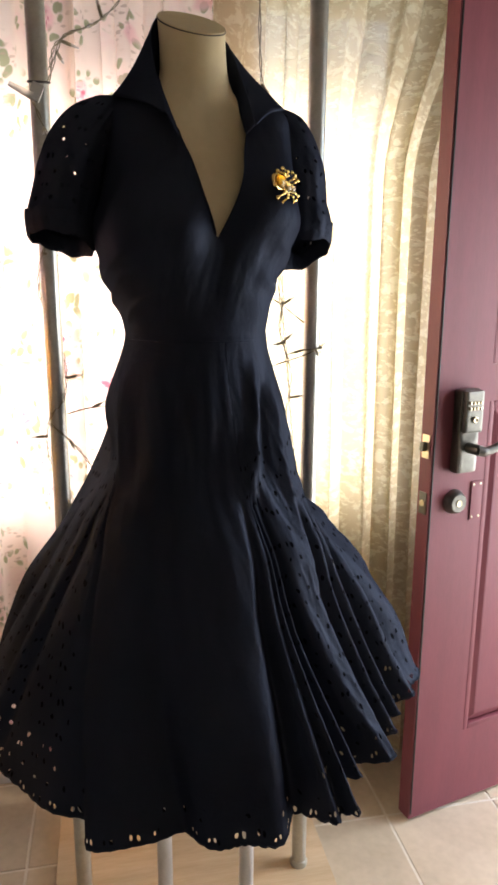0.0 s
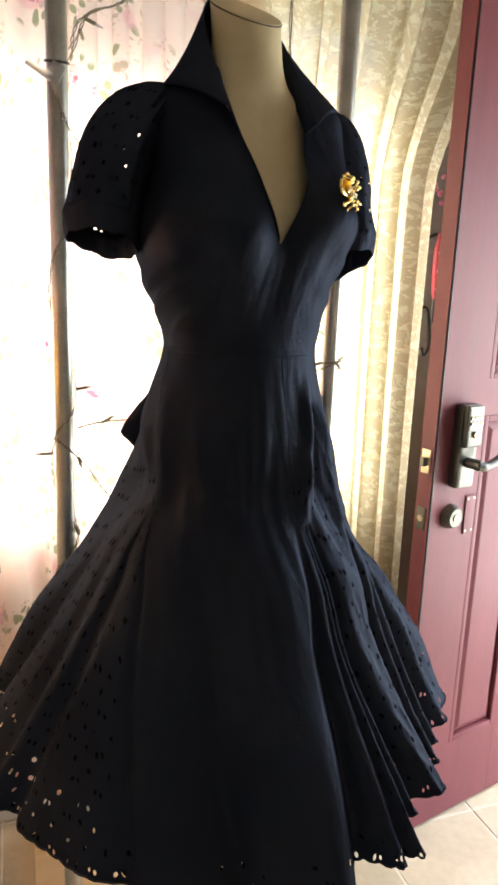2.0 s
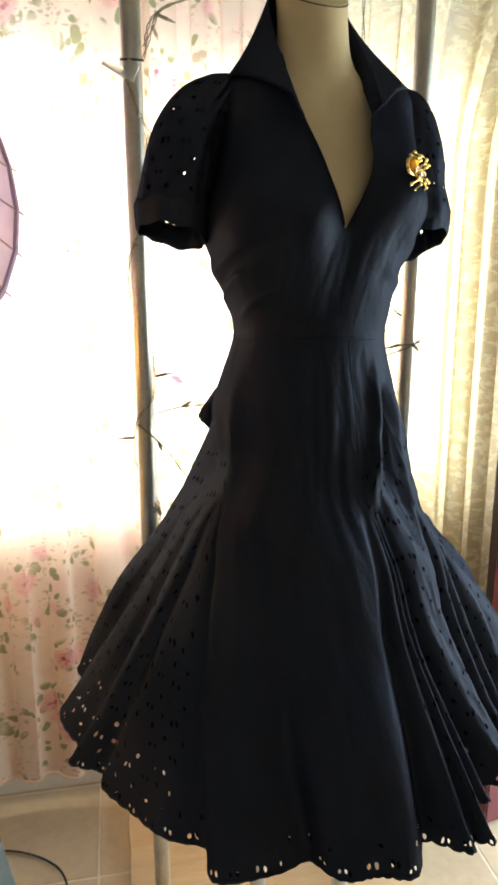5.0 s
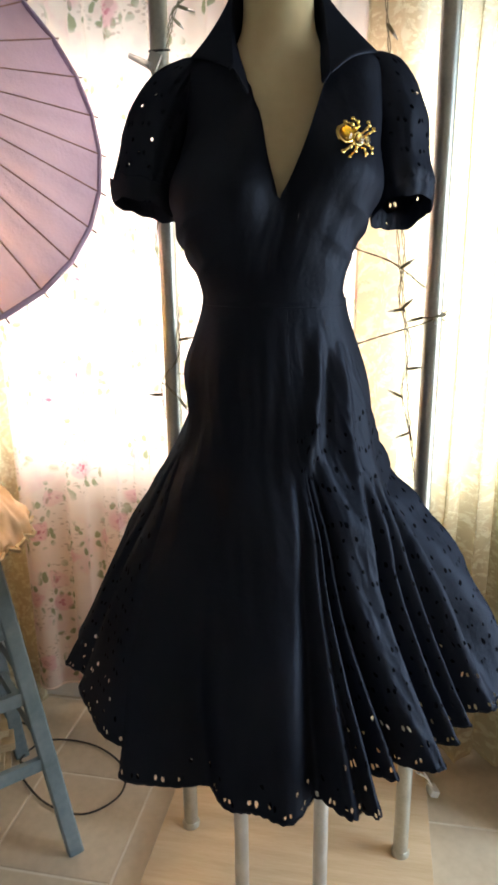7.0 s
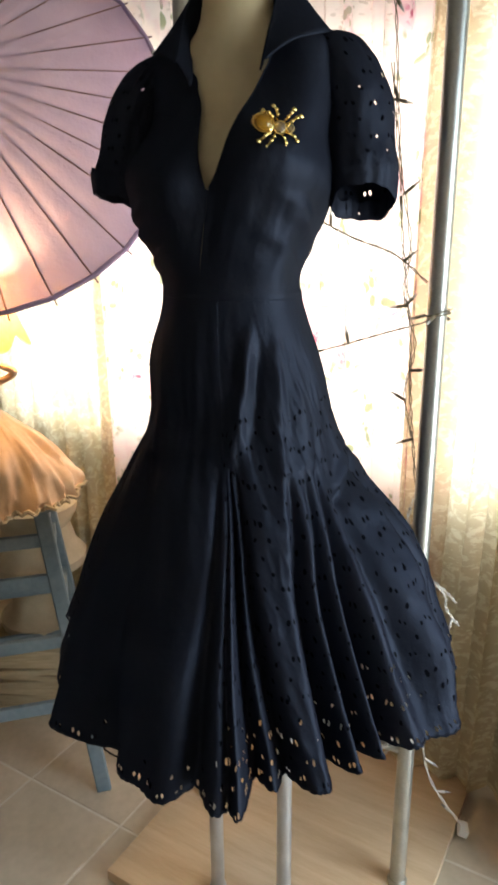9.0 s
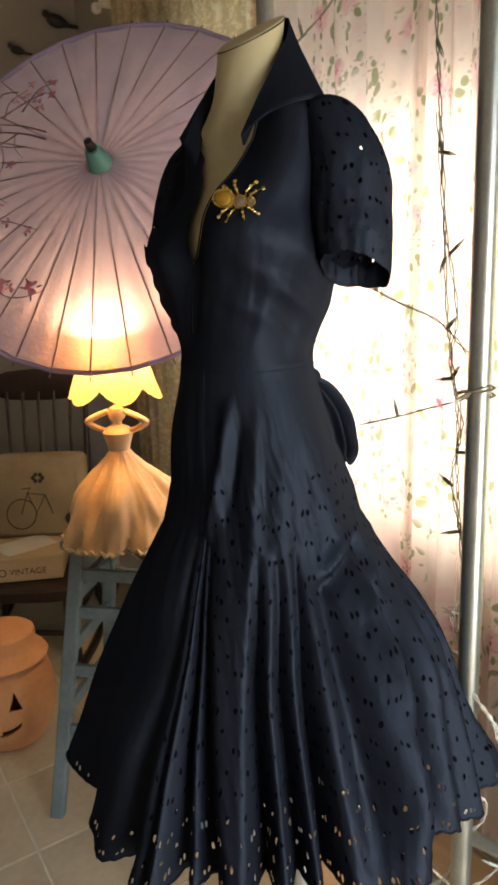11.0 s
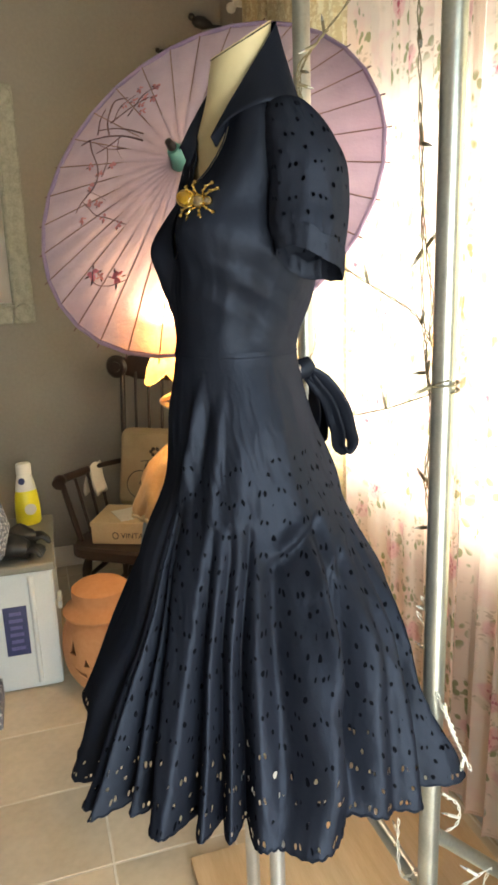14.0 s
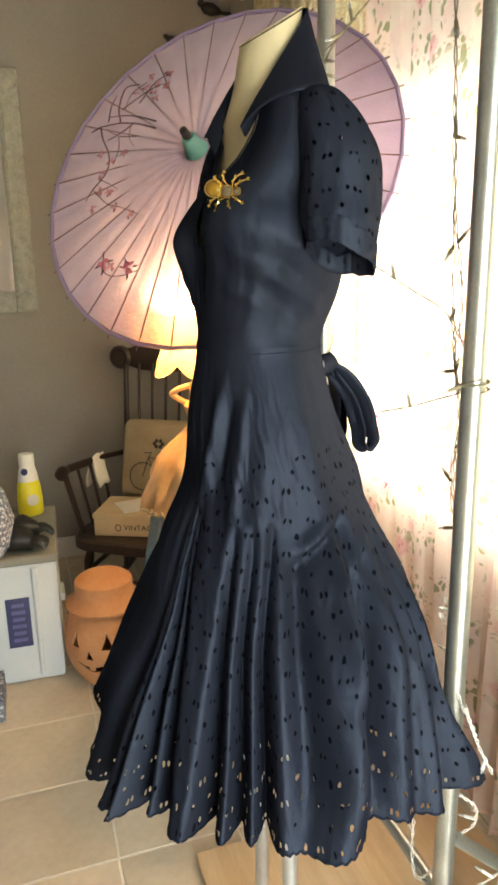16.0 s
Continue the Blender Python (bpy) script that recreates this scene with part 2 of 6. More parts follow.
def parasol_paper(nt):
    v = coords(nt, "Object")
    return ramp(nt, noise_tex(nt, v, 7.0), [(0.3, (0.335, 0.290, 0.440)), (0.7, (0.395, 0.345, 0.505))]), noise_tex(nt, v, 90.0), None


def shade_cloth(nt):
    v = coords(nt, "Object")
    return ramp(nt, noise_tex(nt, v, 60.0), [(0.3, (0.66, 0.45, 0.22)), (0.7, (0.76, 0.55, 0.30))]), noise_tex(nt, v, 200.0), None


PAPER = sheer("parasol_paper", parasol_paper, 0.0, 0.56)
SHADE = sheer("lampshade_cloth", shade_cloth, 0.0, 0.6)

WALL = surface("grey_wall_paint", (0.285, 0.268, 0.245), (0.34, 0.322, 0.29), 0.85, scale=1.5, grain=60, bumps=0.2)
WHITE = surface("white_paint", (0.76, 0.74, 0.70), (0.82, 0.80, 0.76), 0.6, scale=2, grain=80, bumps=0.1)
CEIL = surface("ceiling_paint", (0.50, 0.48, 0.44), (0.56, 0.54, 0.49), 0.9, scale=2, grain=90, bumps=0.3)
TILE = surface("beige_floor_tile", (0.53, 0.45, 0.33), (0.64, 0.55, 0.42), 0.3, scale=5, grain=40, bumps=0.05, vary=0.16, rough2=0.42)
GROUT = surface("pale_grout", (0.66, 0.61, 0.52), (0.76, 0.71, 0.62), 0.9, scale=20, grain=200)
DOOR_RED = surface("rose_red_door_paint", (0.185, 0.045, 0.062), (0.23, 0.060, 0.080), 0.52, scale=3, grain=40, bumps=0.12, stretch=(6, 6, 0.8), rough2=0.62)
STEEL = surface("galvanised_tube", (0.42, 0.43, 0.40), (0.56, 0.57, 0.53), 0.34, metal=0.85, scale=14, grain=160, bumps=0.06)
LEGMETAL = surface("brushed_aluminium", (0.55, 0.56, 0.57), (0.66, 0.67, 0.68), 0.38, metal=0.8, scale=20, grain=200, bumps=0.05)
PEWTER = surface("dark_pewter", (0.11, 0.115, 0.10), (0.19, 0.19, 0.17), 0.38, metal=0.8, scale=12, grain=120, bumps=0.05)
BRASS = surface("latch_brass", (0.60, 0.52, 0.36), (0.72, 0.66, 0.50), 0.3, metal=0.9)
GOLD = surface("brooch_gold", (0.80, 0.56, 0.17), (0.93, 0.72, 0.30), 0.2, metal=1.0, scale=60, grain=300)
SKIN = surface("mannequin_fibreglass", (0.57, 0.47, 0.275), (0.64, 0.545, 0.335), 0.5, scale=4, grain=60, bumps=0.03)
CAP = surface("grey_neck_cap", (0.30, 0.27, 0.22), (0.38, 0.34, 0.28), 0.5)
PLY = surface("honey_plywood", (0.54, 0.39, 0.23), (0.65, 0.50, 0.33), 0.42, scale=2.5, grain=30, bumps=0.1, stretch=(1.2, 14, 14))
BLUE_WOOD = surface("blue_grey_paint", (0.12, 0.17, 0.20), (0.21, 0.26, 0.29), 0.55, scale=7, grain=60, bumps=0.3)
DARK_WOOD = surface("dark_stained_wood", (0.016, 0.010, 0.008), (0.042, 0.024, 0.017), 0.35, scale=5, grain=60, bumps=0.15, stretch=(1, 1, 0.3))
BAMBOO = surface("parasol_rib_wood", (0.17, 0.10, 0.11), (0.26, 0.17, 0.17), 0.6)
TERRA = surface("terracotta", (0.54, 0.235, 0.105), (0.63, 0.31, 0.15), 0.75, scale=5, grain=60, bumps=0.15)
LINEN = surface("tan_linen", (0.30, 0.235, 0.145), (0.40, 0.32, 0.205), 0.9, scale=8, grain=260, bumps=0.3)
BLACK = surface("black_plastic", (0.012, 0.012, 0.012), (0.025, 0.023, 0.022), 0.45)
WIRE_DARK = surface("green_brown_flex", (0.17, 0.15, 0.09), (0.27, 0.23, 0.15), 0.5)
WIRE_WHITE = surface("white_flex", (0.72, 0.70, 0.64), (0.80, 0.78, 0.72), 0.4)
COOLER = surface("white_plastic", (0.60, 0.65, 0.68), (0.68, 0.72, 0.75), 0.45, scale=3, bumps=0.05)
LABEL_BLUE = surface("label_blue", (0.03, 0.04, 0.12), (0.05, 0.06, 0.16), 0.5)
LID_GREY = surface("grey_lid_plastic", (0.23, 0.225, 0.19), (0.29, 0.28, 0.24), 0.6, scale=4, grain=140)
LABEL_LILAC = surface("label_lilac", (0.10, 0.10, 0.26), (0.14, 0.13, 0.32), 0.5)
BLOSSOM = surface("pink_ribbon", (0.62, 0.16, 0.28), (0.74, 0.26, 0.38), 0.6)
CARD = surface("brown_card", (0.52, 0.38, 0.22), (0.60, 0.46, 0.28), 0.8, scale=6, grain=100)
INK = surface("black_ink", (0.03, 0.025, 0.02), (0.05, 0.04, 0.03), 0.7)
CREAM = surface("cream_linen", (0.48, 0.39, 0.25), (0.60, 0.50, 0.34), 0.9, scale=12, grain=300, bumps=0.4)
WHITE_CLOTH = surface("white_cotton", (0.66, 0.62, 0.54), (0.74, 0.70, 0.62), 0.9, scale=12, grain=300, bumps=0.4)
PEACH = surface("peach_satin", (0.68, 0.43, 0.22), (0.80, 0.56, 0.34), 0.4, scale=9, grain=80, bumps=0.2)
PALE_SKIN = surface("glazed_porcelain", (0.62, 0.42, 0.26), (0.70, 0.50, 0.33), 0.3)
MIRROR_FRAME = surface("grey_green_gesso", (0.30, 0.31, 0.26), (0.44, 0.44, 0.38), 0.6, scale=30, grain=120, bumps=0.6)
YELLOW = surface("yellow_plastic", (0.75, 0.65, 0.03), (0.82, 0.73, 0.06), 0.35)
TEAL = surface("teal_knob", (0.10, 0.30, 0.27), (0.14, 0.38, 0.34), 0.4)
RED = surface("red_enamel", (0.45, 0.04, 0.06), (0.55, 0.07, 0.09), 0.4)
PAINT_PINK = surface("blossom_paint", (0.34, 0.13, 0.18), (0.44, 0.20, 0.25), 0.8)
PAINT_BROWN = surface("branch_paint", (0.10, 0.06, 0.09), (0.19, 0.12, 0.15), 0.8)
PAPERS = surface("yellowed_paper", (0.40, 0.31, 0.18), (0.55, 0.44, 0.28), 0.85, scale=14, grain=160, bumps=0.3, stretch=(1, 1, 8), vary=0.35)
GRASS = surface("pale_ground_outside", (0.30, 0.29, 0.24), (0.42, 0.40, 0.34), 0.9, scale=0.6, grain=8)


def patterned(name):
    m, nt, p = material(name)
    v = coords(nt, "Object")
    w = node(nt, "TexNoise", Scale=9.0, Detail=3.0)
    nt.links.new(v, w.inputs["Vector"])
    f = math_node(nt, "GREATER_THAN", voronoi(nt, warped(nt, v, 60.0, 0.02), 75.0), 0.42)
    g = math_node(nt, "GREATER_THAN", voronoi(nt, w.outputs["Color"], 22.0), 0.30)
    col = mix(nt, f, (0.62, 0.62, 0.64), (0.045, 0.050, 0.075))
    col = mix(nt, math_node(nt, "MULTIPLY", g, 0.35), col, (0.40, 0.41, 0.47))
    nt.links.new(col, p.inputs["Base Color"])
    p.inputs["Roughness"].default_value = 0.9
    bump(nt, p, noise_tex(nt, v, 150.0), 0.4)
    return m


PAISLEY = patterned("paisley_upholstery")


def clear(name, tint=(1, 1, 1), rough=0.0, transmit=1.0):
    m, nt, p = material(name)
    p.inputs["Base Color"].default_value = (*tint, 1)
    p.inputs["Transmission Weight"].default_value = transmit
    p.inputs["Roughness"].default_value = rough
    p.inputs["IOR"].default_value = 1.5
    return m


CRYSTAL = clear("topaz_crystal", (0.66, 0.38, 0.04), 0.04, 0.65)
CLEAR_STONE = clear("clear_crystal", (0.58, 0.48, 0.32), 0.04, 0.80)
BULB = clear("bulb_glass", (0.85, 0.85, 0.82), 0.15, 0.6)
PANE = clear("window_glass", (1, 1, 1), 0.0, 1.0)
FROST = clear("leaded_glass", (0.9, 0.95, 0.95), 0.25, 0.9)
m_, nt_, p_ = material("silvered_glass")
p_.inputs["Metallic"].default_value, p_.inputs["Roughness"].default_value = 1.0, 0.03
p_.inputs["Base Color"].default_value = (0.85, 0.87, 0.85, 1)
MIRROR = m_
CLOTH_SKIRT = eyelet_cloth("navy_eyelet_skirt_cloth", 0.640, 1.04, some_open=0.47)
CLOTH_FRONT = eyelet_cloth("navy_front_panel_cotton", 0.578, 0.581, some_open=0.45)
CLOTH_SLEEVE = eyelet_cloth("navy_eyelet_sleeve_cloth", 0.155, 0.175, some_open=0.40)
CLOTH_CUFF = eyelet_cloth("navy_eyelet_cuff_cloth", 9.0, 9.0, some_open=0.22)
CLOTH_PLAIN = eyelet_cloth("navy_plain_cotton", -9.0, -9.0)

# ---- mesh tools ----


def part(name, data, mat, parent=None, label="", smooth=True):
    """Links a bmesh or a mesh as one object, under a thing or part if one is given."""
    if isinstance(data, bmesh.types.BMesh):
        me = bpy.data.meshes.new(name)
        bmesh.ops.recalc_face_normals(data, faces=data.faces)
        data.to_mesh(me)
        data.free()
    else:
        me = data
    if smooth:
        me.polygons.foreach_set("use_smooth", [True] * len(me.polygons))
        me.set_sharp_from_angle(angle=radians(38))
    if not me.materials:
        me.materials.append(mat)
    ob = new(name, me)
    if parent is not None:
        ob.parent = parent
    if label:
        ob["label"] = label
    return ob


def thing(name, label, category, m=None, group="", kind=""):
    """An empty that carries a thing's parts."""
    ob = new(name)
    ob.empty_display_size = 0.05
    if m is not None:
        ob.matrix_world = m
    return tagged(ob, label, category, group, kind)


def box(c, s, bev=0.004, bm=None, m=None, segs=2):
    own = bmesh.new()
    bmesh.ops.create_cube(own, size=1.0, matrix=Matrix.Diagonal((*s, 1)))
    if bev:
        bmesh.ops.bevel(own, geom=own.edges[:], offset=min(bev, min(s) * 0.45), segments=segs, affect="EDGES", profile=0.7)
    own.transform(Matrix.Translation(c) @ (m or Matrix.Identity(4)))
    return join(bm, own)


def join(bm, own):
    if bm is None:
        return own
    me = bpy.data.meshes.new("tmp")
    own.to_mesh(me)
    own.free()
    bm.from_mesh(me)
    bpy.data.meshes.remove(me)
    return bm


def loft(rings, closed=True, caps=False, bm=None):
    """Skins a row of rings, each a list of points."""
    own = bmesh.new()
    vs = [[own.verts.new(p) for p in r] for r in rings]
    n = len(rings[0])
    for a, b in zip(vs, vs[1:]):
        for i in range(n if closed else n - 1):
            j = (i + 1) % n
            own.faces.new((a[i], a[j], b[j], b[i]))
    if caps:
        own.faces.new(vs[0][::-1])
        own.faces.new(vs[-1])
    return join(bm, own)


def turned(profile, n=32, bm=None, caps=True, m=None):
    """A body of revolution about z from (radius, height) pairs."""
    rings = [[(r * math.cos(2 * math.pi * i / n), r * math.sin(2 * math.pi * i / n), z) for i in range(n)] for r, z in profile]
    own = loft(rings, True, caps)
    if m is not None:
        own.transform(m)
    return join(bm, own)


def smooth_path(pts, n=6):
    """Catmull-Rom through the points."""
    p = [Vector(q) for q in pts]
    p = [2 * p[0] - p[1]] + p + [2 * p[-1] - p[-2]]
    out = []
    for i in range(1, len(p) - 2):
        for k in range(n):
            t = k / n
            out.append(0.5 * (2 * p[i] + (p[i + 1] - p[i - 1]) * t + (2 * p[i - 1] - 5 * p[i] + 4 * p[i + 1] - p[i + 2]) * t * t + (3 * p[i] - p[i - 1] - 3 * p[i + 1] + p[i + 2]) * t ** 3))
    out.append(p[-2])
    return out


def tube(pts, r, n=8, bm=None, caps=True, closed=False):
    """A tube along a path; r is one radius or one for each point."""
    pts = [Vector(p) for p in pts]
    rs = r if isinstance(r, (list, tuple)) else [r] * len(pts)
    rings, up = [], None
    for i, p in enumerate(pts):
        a, b = pts[max(i - 1, 0)], pts[min(i + 1, len(pts) - 1)]
        d = (b - a).normalized()
        if up is None:
            up = d.orthogonal().normalized()
        up = (up - d * up.dot(d)).normalized()
        side = d.cross(up)
        rings.append([p + rs[i] * (math.cos(2 * math.pi * k / n) * up + math.sin(2 * math.pi * k / n) * side) for k in range(n)])
    if closed:
        rings.append(rings[0])
        caps = False
    return loft(rings, True, caps, bm)


def sheet(nu, nv, fn, uvfn, wrap=False):
    """A grid mesh of points fn(i, j) with UVs uvfn(i, j, corner's own column)."""
    verts = [fn(i, j) for j in range(nv + 1) for i in range(nu if wrap else nu + 1)]
    cols = nu if wrap else nu + 1
    faces, uvs = [], []
    for j in range(nv):
        for i in range(nu):
            i2 = (i + 1) % cols
            faces.append((j * cols + i, j * cols + i2, (j + 1) * cols + i2, (j + 1) * cols + i))
            uvs += [uvfn(i, j, i), uvfn(i + 1, j, i), uvfn(i + 1, j + 1, i), uvfn(i, j + 1, i)]
    me = bpy.data.meshes.new("sheet")
    me.from_pydata(verts, [], faces)
    layer = me.uv_layers.new(name="UVMap")
    layer.data.foreach_set("uv", [c for uv in uvs for c in uv])
    return me


def interp(x, table):
    """Smooth interpolation in rows of (x, values...), with x rising."""
    if x <= table[0][0]:
        return table[0][1:]
    for (x0, *a), (x1, *b) in zip(table, table[1:]):
        if x <= x1:
            t = (x - x0) / (x1 - x0)
            return [p + (q - p) * t for p, q in zip(a, b)]
    return table[-1][1:]


def spline(x, table):
    """Like interp, but with a Catmull-Rom curve through the rows."""
    k = 0
    while k < len(table) - 2 and x > table[k + 1][0]:
        k += 1
    x0, x1 = table[k][0], table[k + 1][0]
    t = min(max((x - x0) / (x1 - x0), 0.0), 1.0)
    a, b = table[max(k - 1, 0)], table[min(k + 2, len(table) - 1)]
    out = []
    for c in range(1, len(table[0])):
        p0, p1, p2, p3 = a[c], table[k][c], table[k + 1][c], b[c]
        m1 = (p2 - p0) / max(x1 - a[0], 1e-6) * (x1 - x0)
        m2 = (p3 - p1) / max(b[0] - x0, 1e-6) * (x1 - x0)
        out.append((2 * t ** 3 - 3 * t * t + 1) * p1 + (t ** 3 - 2 * t * t + t) * m1 + (3 * t * t - 2 * t ** 3) * p2 + (t ** 3 - t * t) * m2)
    return out


# ---- the room ----
WEST, EAST, SOUTH, NORTH, TOP = -2.3, 1.68, -1.9, 1.86, 2.92
WIN = (-1.22, 0.84, 0.84, 2.38)      # window opening: x0, x1, z0, z1
DOORWAY = (0.76, 1.69, 0.0, 2.12)     # in the east wall: y0, y1, z0, z1


def wall_with_hole(name, x0, x1, y0, y1, hole, label):
    bm = None
    a, b, c, d = hole
    for (p, q, r, s) in ((x0, a, 0, TOP), (b, x1, 0, TOP), (a, b, 0, c), (a, b, d, TOP)):
        if q - p > 1e-4 and s - r > 1e-4:
            bm = box(((p + q) / 2, (y0 + y1) / 2, (r + s) / 2), (q - p, y1 - y0, s - r), 0, bm)
    return tagged(part(name, bm, WALL, smooth=False), label, "wall", kind="structure")


wall_with_hole("wall_north", WEST - 0.15, EAST + 0.2, NORTH, NORTH + 0.2, WIN, "plain grey painted wall round the window")
# unseen east wall, made white so it bounces light onto the dress
bm = None
for y0, y1, z0, z1 in ((SOUTH, DOORWAY[0], 0, TOP), (DOORWAY[1], NORTH, 0, TOP), (DOORWAY[0], DOORWAY[1], DOORWAY[3], TOP)):
    bm = box((EAST + 0.1, (y0 + y1) / 2, (z0 + z1) / 2), (0.2, y1 - y0, z1 - z0), 0, bm)
tagged(part("wall_east", bm, WHITE, smooth=False), "unseen wall round the entrance, white to bounce light", "wall", kind="structure")
# grey west wall; the unseen south one is white and near, for more bounce
for nm, c, s in (("wall_west", (WEST - 0.075, (SOUTH + NORTH) / 2, TOP / 2), (0.15, NORTH - SOUTH, TOP)),
                 ("wall_south", ((WEST + EAST) / 2, SOUTH - 0.075, TOP / 2), (EAST - WEST + 0.3, 0.15, TOP))):
    tagged(part(nm, box(c, s, 0), WALL if nm == "wall_west" else WHITE, smooth=False), "plain warm grey painted room wall" if nm == "wall_west" else "unseen room wall, white to bounce light", "wall", kind="structure")
tagged(part("ceiling", box(((WEST + EAST) / 2, (SOUTH + NORTH) / 2, TOP + 0.06), (EAST - WEST + 0.3, NORTH - SOUTH + 0.5, 0.12), 0), CEIL, smooth=False), "flat pale grey painted ceiling", "ceiling", kind="structure")
tagged(part("ground", box((0, 12, -0.12), (120, 120, 0.1), 0), GRASS, smooth=False), "pale bare ground outside the house", "ground", kind="structure")
for nm, c, s in (("baseboard_west", (WEST + 0.008, (SOUTH + NORTH) / 2, 0.055), (0.016, NORTH - SOUTH - 0.02, 0.11)),
                 ("baseboard_north", ((WEST + EAST) / 2, NORTH - 0.008, 0.055), (EAST - WEST - 0.04, 0.016, 0.11))):
    tagged(part(nm, box(c, s, 0.005), WHITE), "white painted wooden baseboard along the wall", "baseboard", kind="structure")


# added out of view to keep direct sun off the window and curtains
tagged(part("sun_block_slab", box(((WEST + EAST) / 2, NORTH + 0.2 + 0.62, 2.66), (EAST - WEST + 0.6, 1.24, 0.12), 0.01), WHITE), "unseen white slab added above the window to block the sun", "eave", kind="structure")


def window():
    w = thing("window_1", "white framed window bright with daylight behind curtains", "window", kind="structure")
    x0, x1, z0, z1 = WIN
    y = NORTH + 0.12
    bm = None
    for c, s in (((x0 + 0.025, y, (z0 + z1) / 2), (0.05, 0.06, z1 - z0)), ((x1 - 0.025, y, (z0 + z1) / 2), (0.05, 0.06, z1 - z0)),
                 (((x0 + x1) / 2, y, z0 + 0.025), (x1 - x0 - 0.1, 0.06, 0.05)), (((x0 + x1) / 2, y, z1 - 0.025), (x1 - x0 - 0.1, 0.06, 0.05)),
                 (((x0 + x1) / 2, y, (z0 + z1) / 2), (0.05, 0.05, z1 - z0 - 0.1))):
        bm = box(c, s, 0.004, bm)
    part("window_frame", bm, WHITE, w)
    part("window_sill", box(((x0 + x1) / 2, NORTH + 0.004, z0 - 0.012), (x1 - x0 + 0.06, 0.03, 0.024), 0.005), WHITE, w)
    for cx in ((x0 + x1) / 2 - (x1 - x0) / 4, (x0 + x1) / 2 + (x1 - x0) / 4):
        p = part("pane", box((cx, y, (z0 + z1) / 2), ((x1 - x0) / 2 - 0.09, 0.005, z1 - z0 - 0.11), 0), PANE, w)
        p.visible_shadow = False


window()

# ---- curtains ----


def curtain(name, label, x0, x1, y0, z0, z1, folds, amp, seed, mat, gather=1.0, spread=0.0):
    rnd = random.Random(seed)
    ph = [rnd.uniform(0, 6.28) for _ in range(6)]
    nu, nv = int(folds * 16), 40

    def fn(i, j):
        s, h = i / nu, j / nv
        z = z0 + (z1 - z0) * h
        q = s * folds * 2 * math.pi
        q += 0.9 * math.sin(s * folds * 1.7 + ph[0]) + 0.35 * math.sin(h * 3.1 + s * 9 + ph[1])
        a = amp * (0.65 + 0.35 * math.sin(s * folds * 0.9 + ph[2])) * (1.0 - 0.25 * h)
        x = x0 + (x1 - x0) * s + 0.25 * amp * math.sin(2 * q + ph[3]) + 0.012 * math.sin(h * 4 + ph[4] + 6 * s)
        up = max(0.0, min(1.0, (z - 1.68) / 0.50))
        x += spread * s * s * up * up * (3 - 2 * up)
        y = y0 + a * math.sin(q) + 0.22 * a * math.sin(2.3 * q + ph[5] + 2 * h)
        return (x, y, z + (0.006 * math.sin(q) if j == 0 else 0))

    k = (x1 - x0) * gather
    me = sheet(nu, nv, fn, lambda i, j, c: (seed * 3.1 + k * i / nu, z0 + (z1 - z0) * j / nv))
    th = thing(name, label, "curtain", pose(0, 0, 0))
    tagged(th, label, "curtain", group="curtains at the window")
    part("cloth", me, mat, th)
    top = [fn(i, nv) for i in range(0, nu + 1, 4)]
    part("heading", tube([Vector(p) + Vector((0, 0, 0.004)) for p in top], 0.007, 6), mat, th)
    hem = [fn(i, 0) for i in range(0, nu + 1, 2)]
    part("hem", tube([Vector(p) + Vector((0, 0, 0.004)) for p in hem], 0.004, 6), mat, th)
    return th


curtain("floral_curtain", "sheer cream curtain printed with pink roses", -0.74, -0.06, 1.765, 0.10, 2.56, 6, 0.026, 3, FLORAL, 1.25)
curtain("floral_curtain", "sheer cream curtain printed with pink roses", -0.08, 0.36, 1.775, 0.10, 2.56, 5, 0.026, 5, FLORAL, 1.3)
curtain("lace_curtain", "gathered cream damask lace curtain with scrolls", 0.25, 0.85, 1.745, 0.03, 2.56, 7, 0.030, 7, LACE, 1.4, 0.15)
curtain("lace_curtain", "gathered cream damask lace curtain with scrolls", -1.74, -0.70, 1.785, 0.03, 2.56, 11, 0.022, 11, LACE, 1.4)

rod = thing("curtain_rod", "slim white metal curtain rod over the window", "curtain rod")
part("rod", tube([(-1.85, 1.78, 2.575), (0.98, 1.78, 2.575)], 0.011, 12), WHITE, rod)
for x in (-1.80, -0.4, 0.94):
    part("bracket", box((x, 1.815, 2.575), (0.02, 0.09, 0.03), 0.004), WHITE, rod)
for x in (-1.86, 0.99):
    part("finial", turned([(0.001, -0.02), (0.018, -0.012), (0.022, 0), (0.018, 0.012), (0.001, 0.02)], 16, m=pose(x, 1.78, 2.575, 0, 90, 0)), WHITE, rod)

# ---- the open red door ----


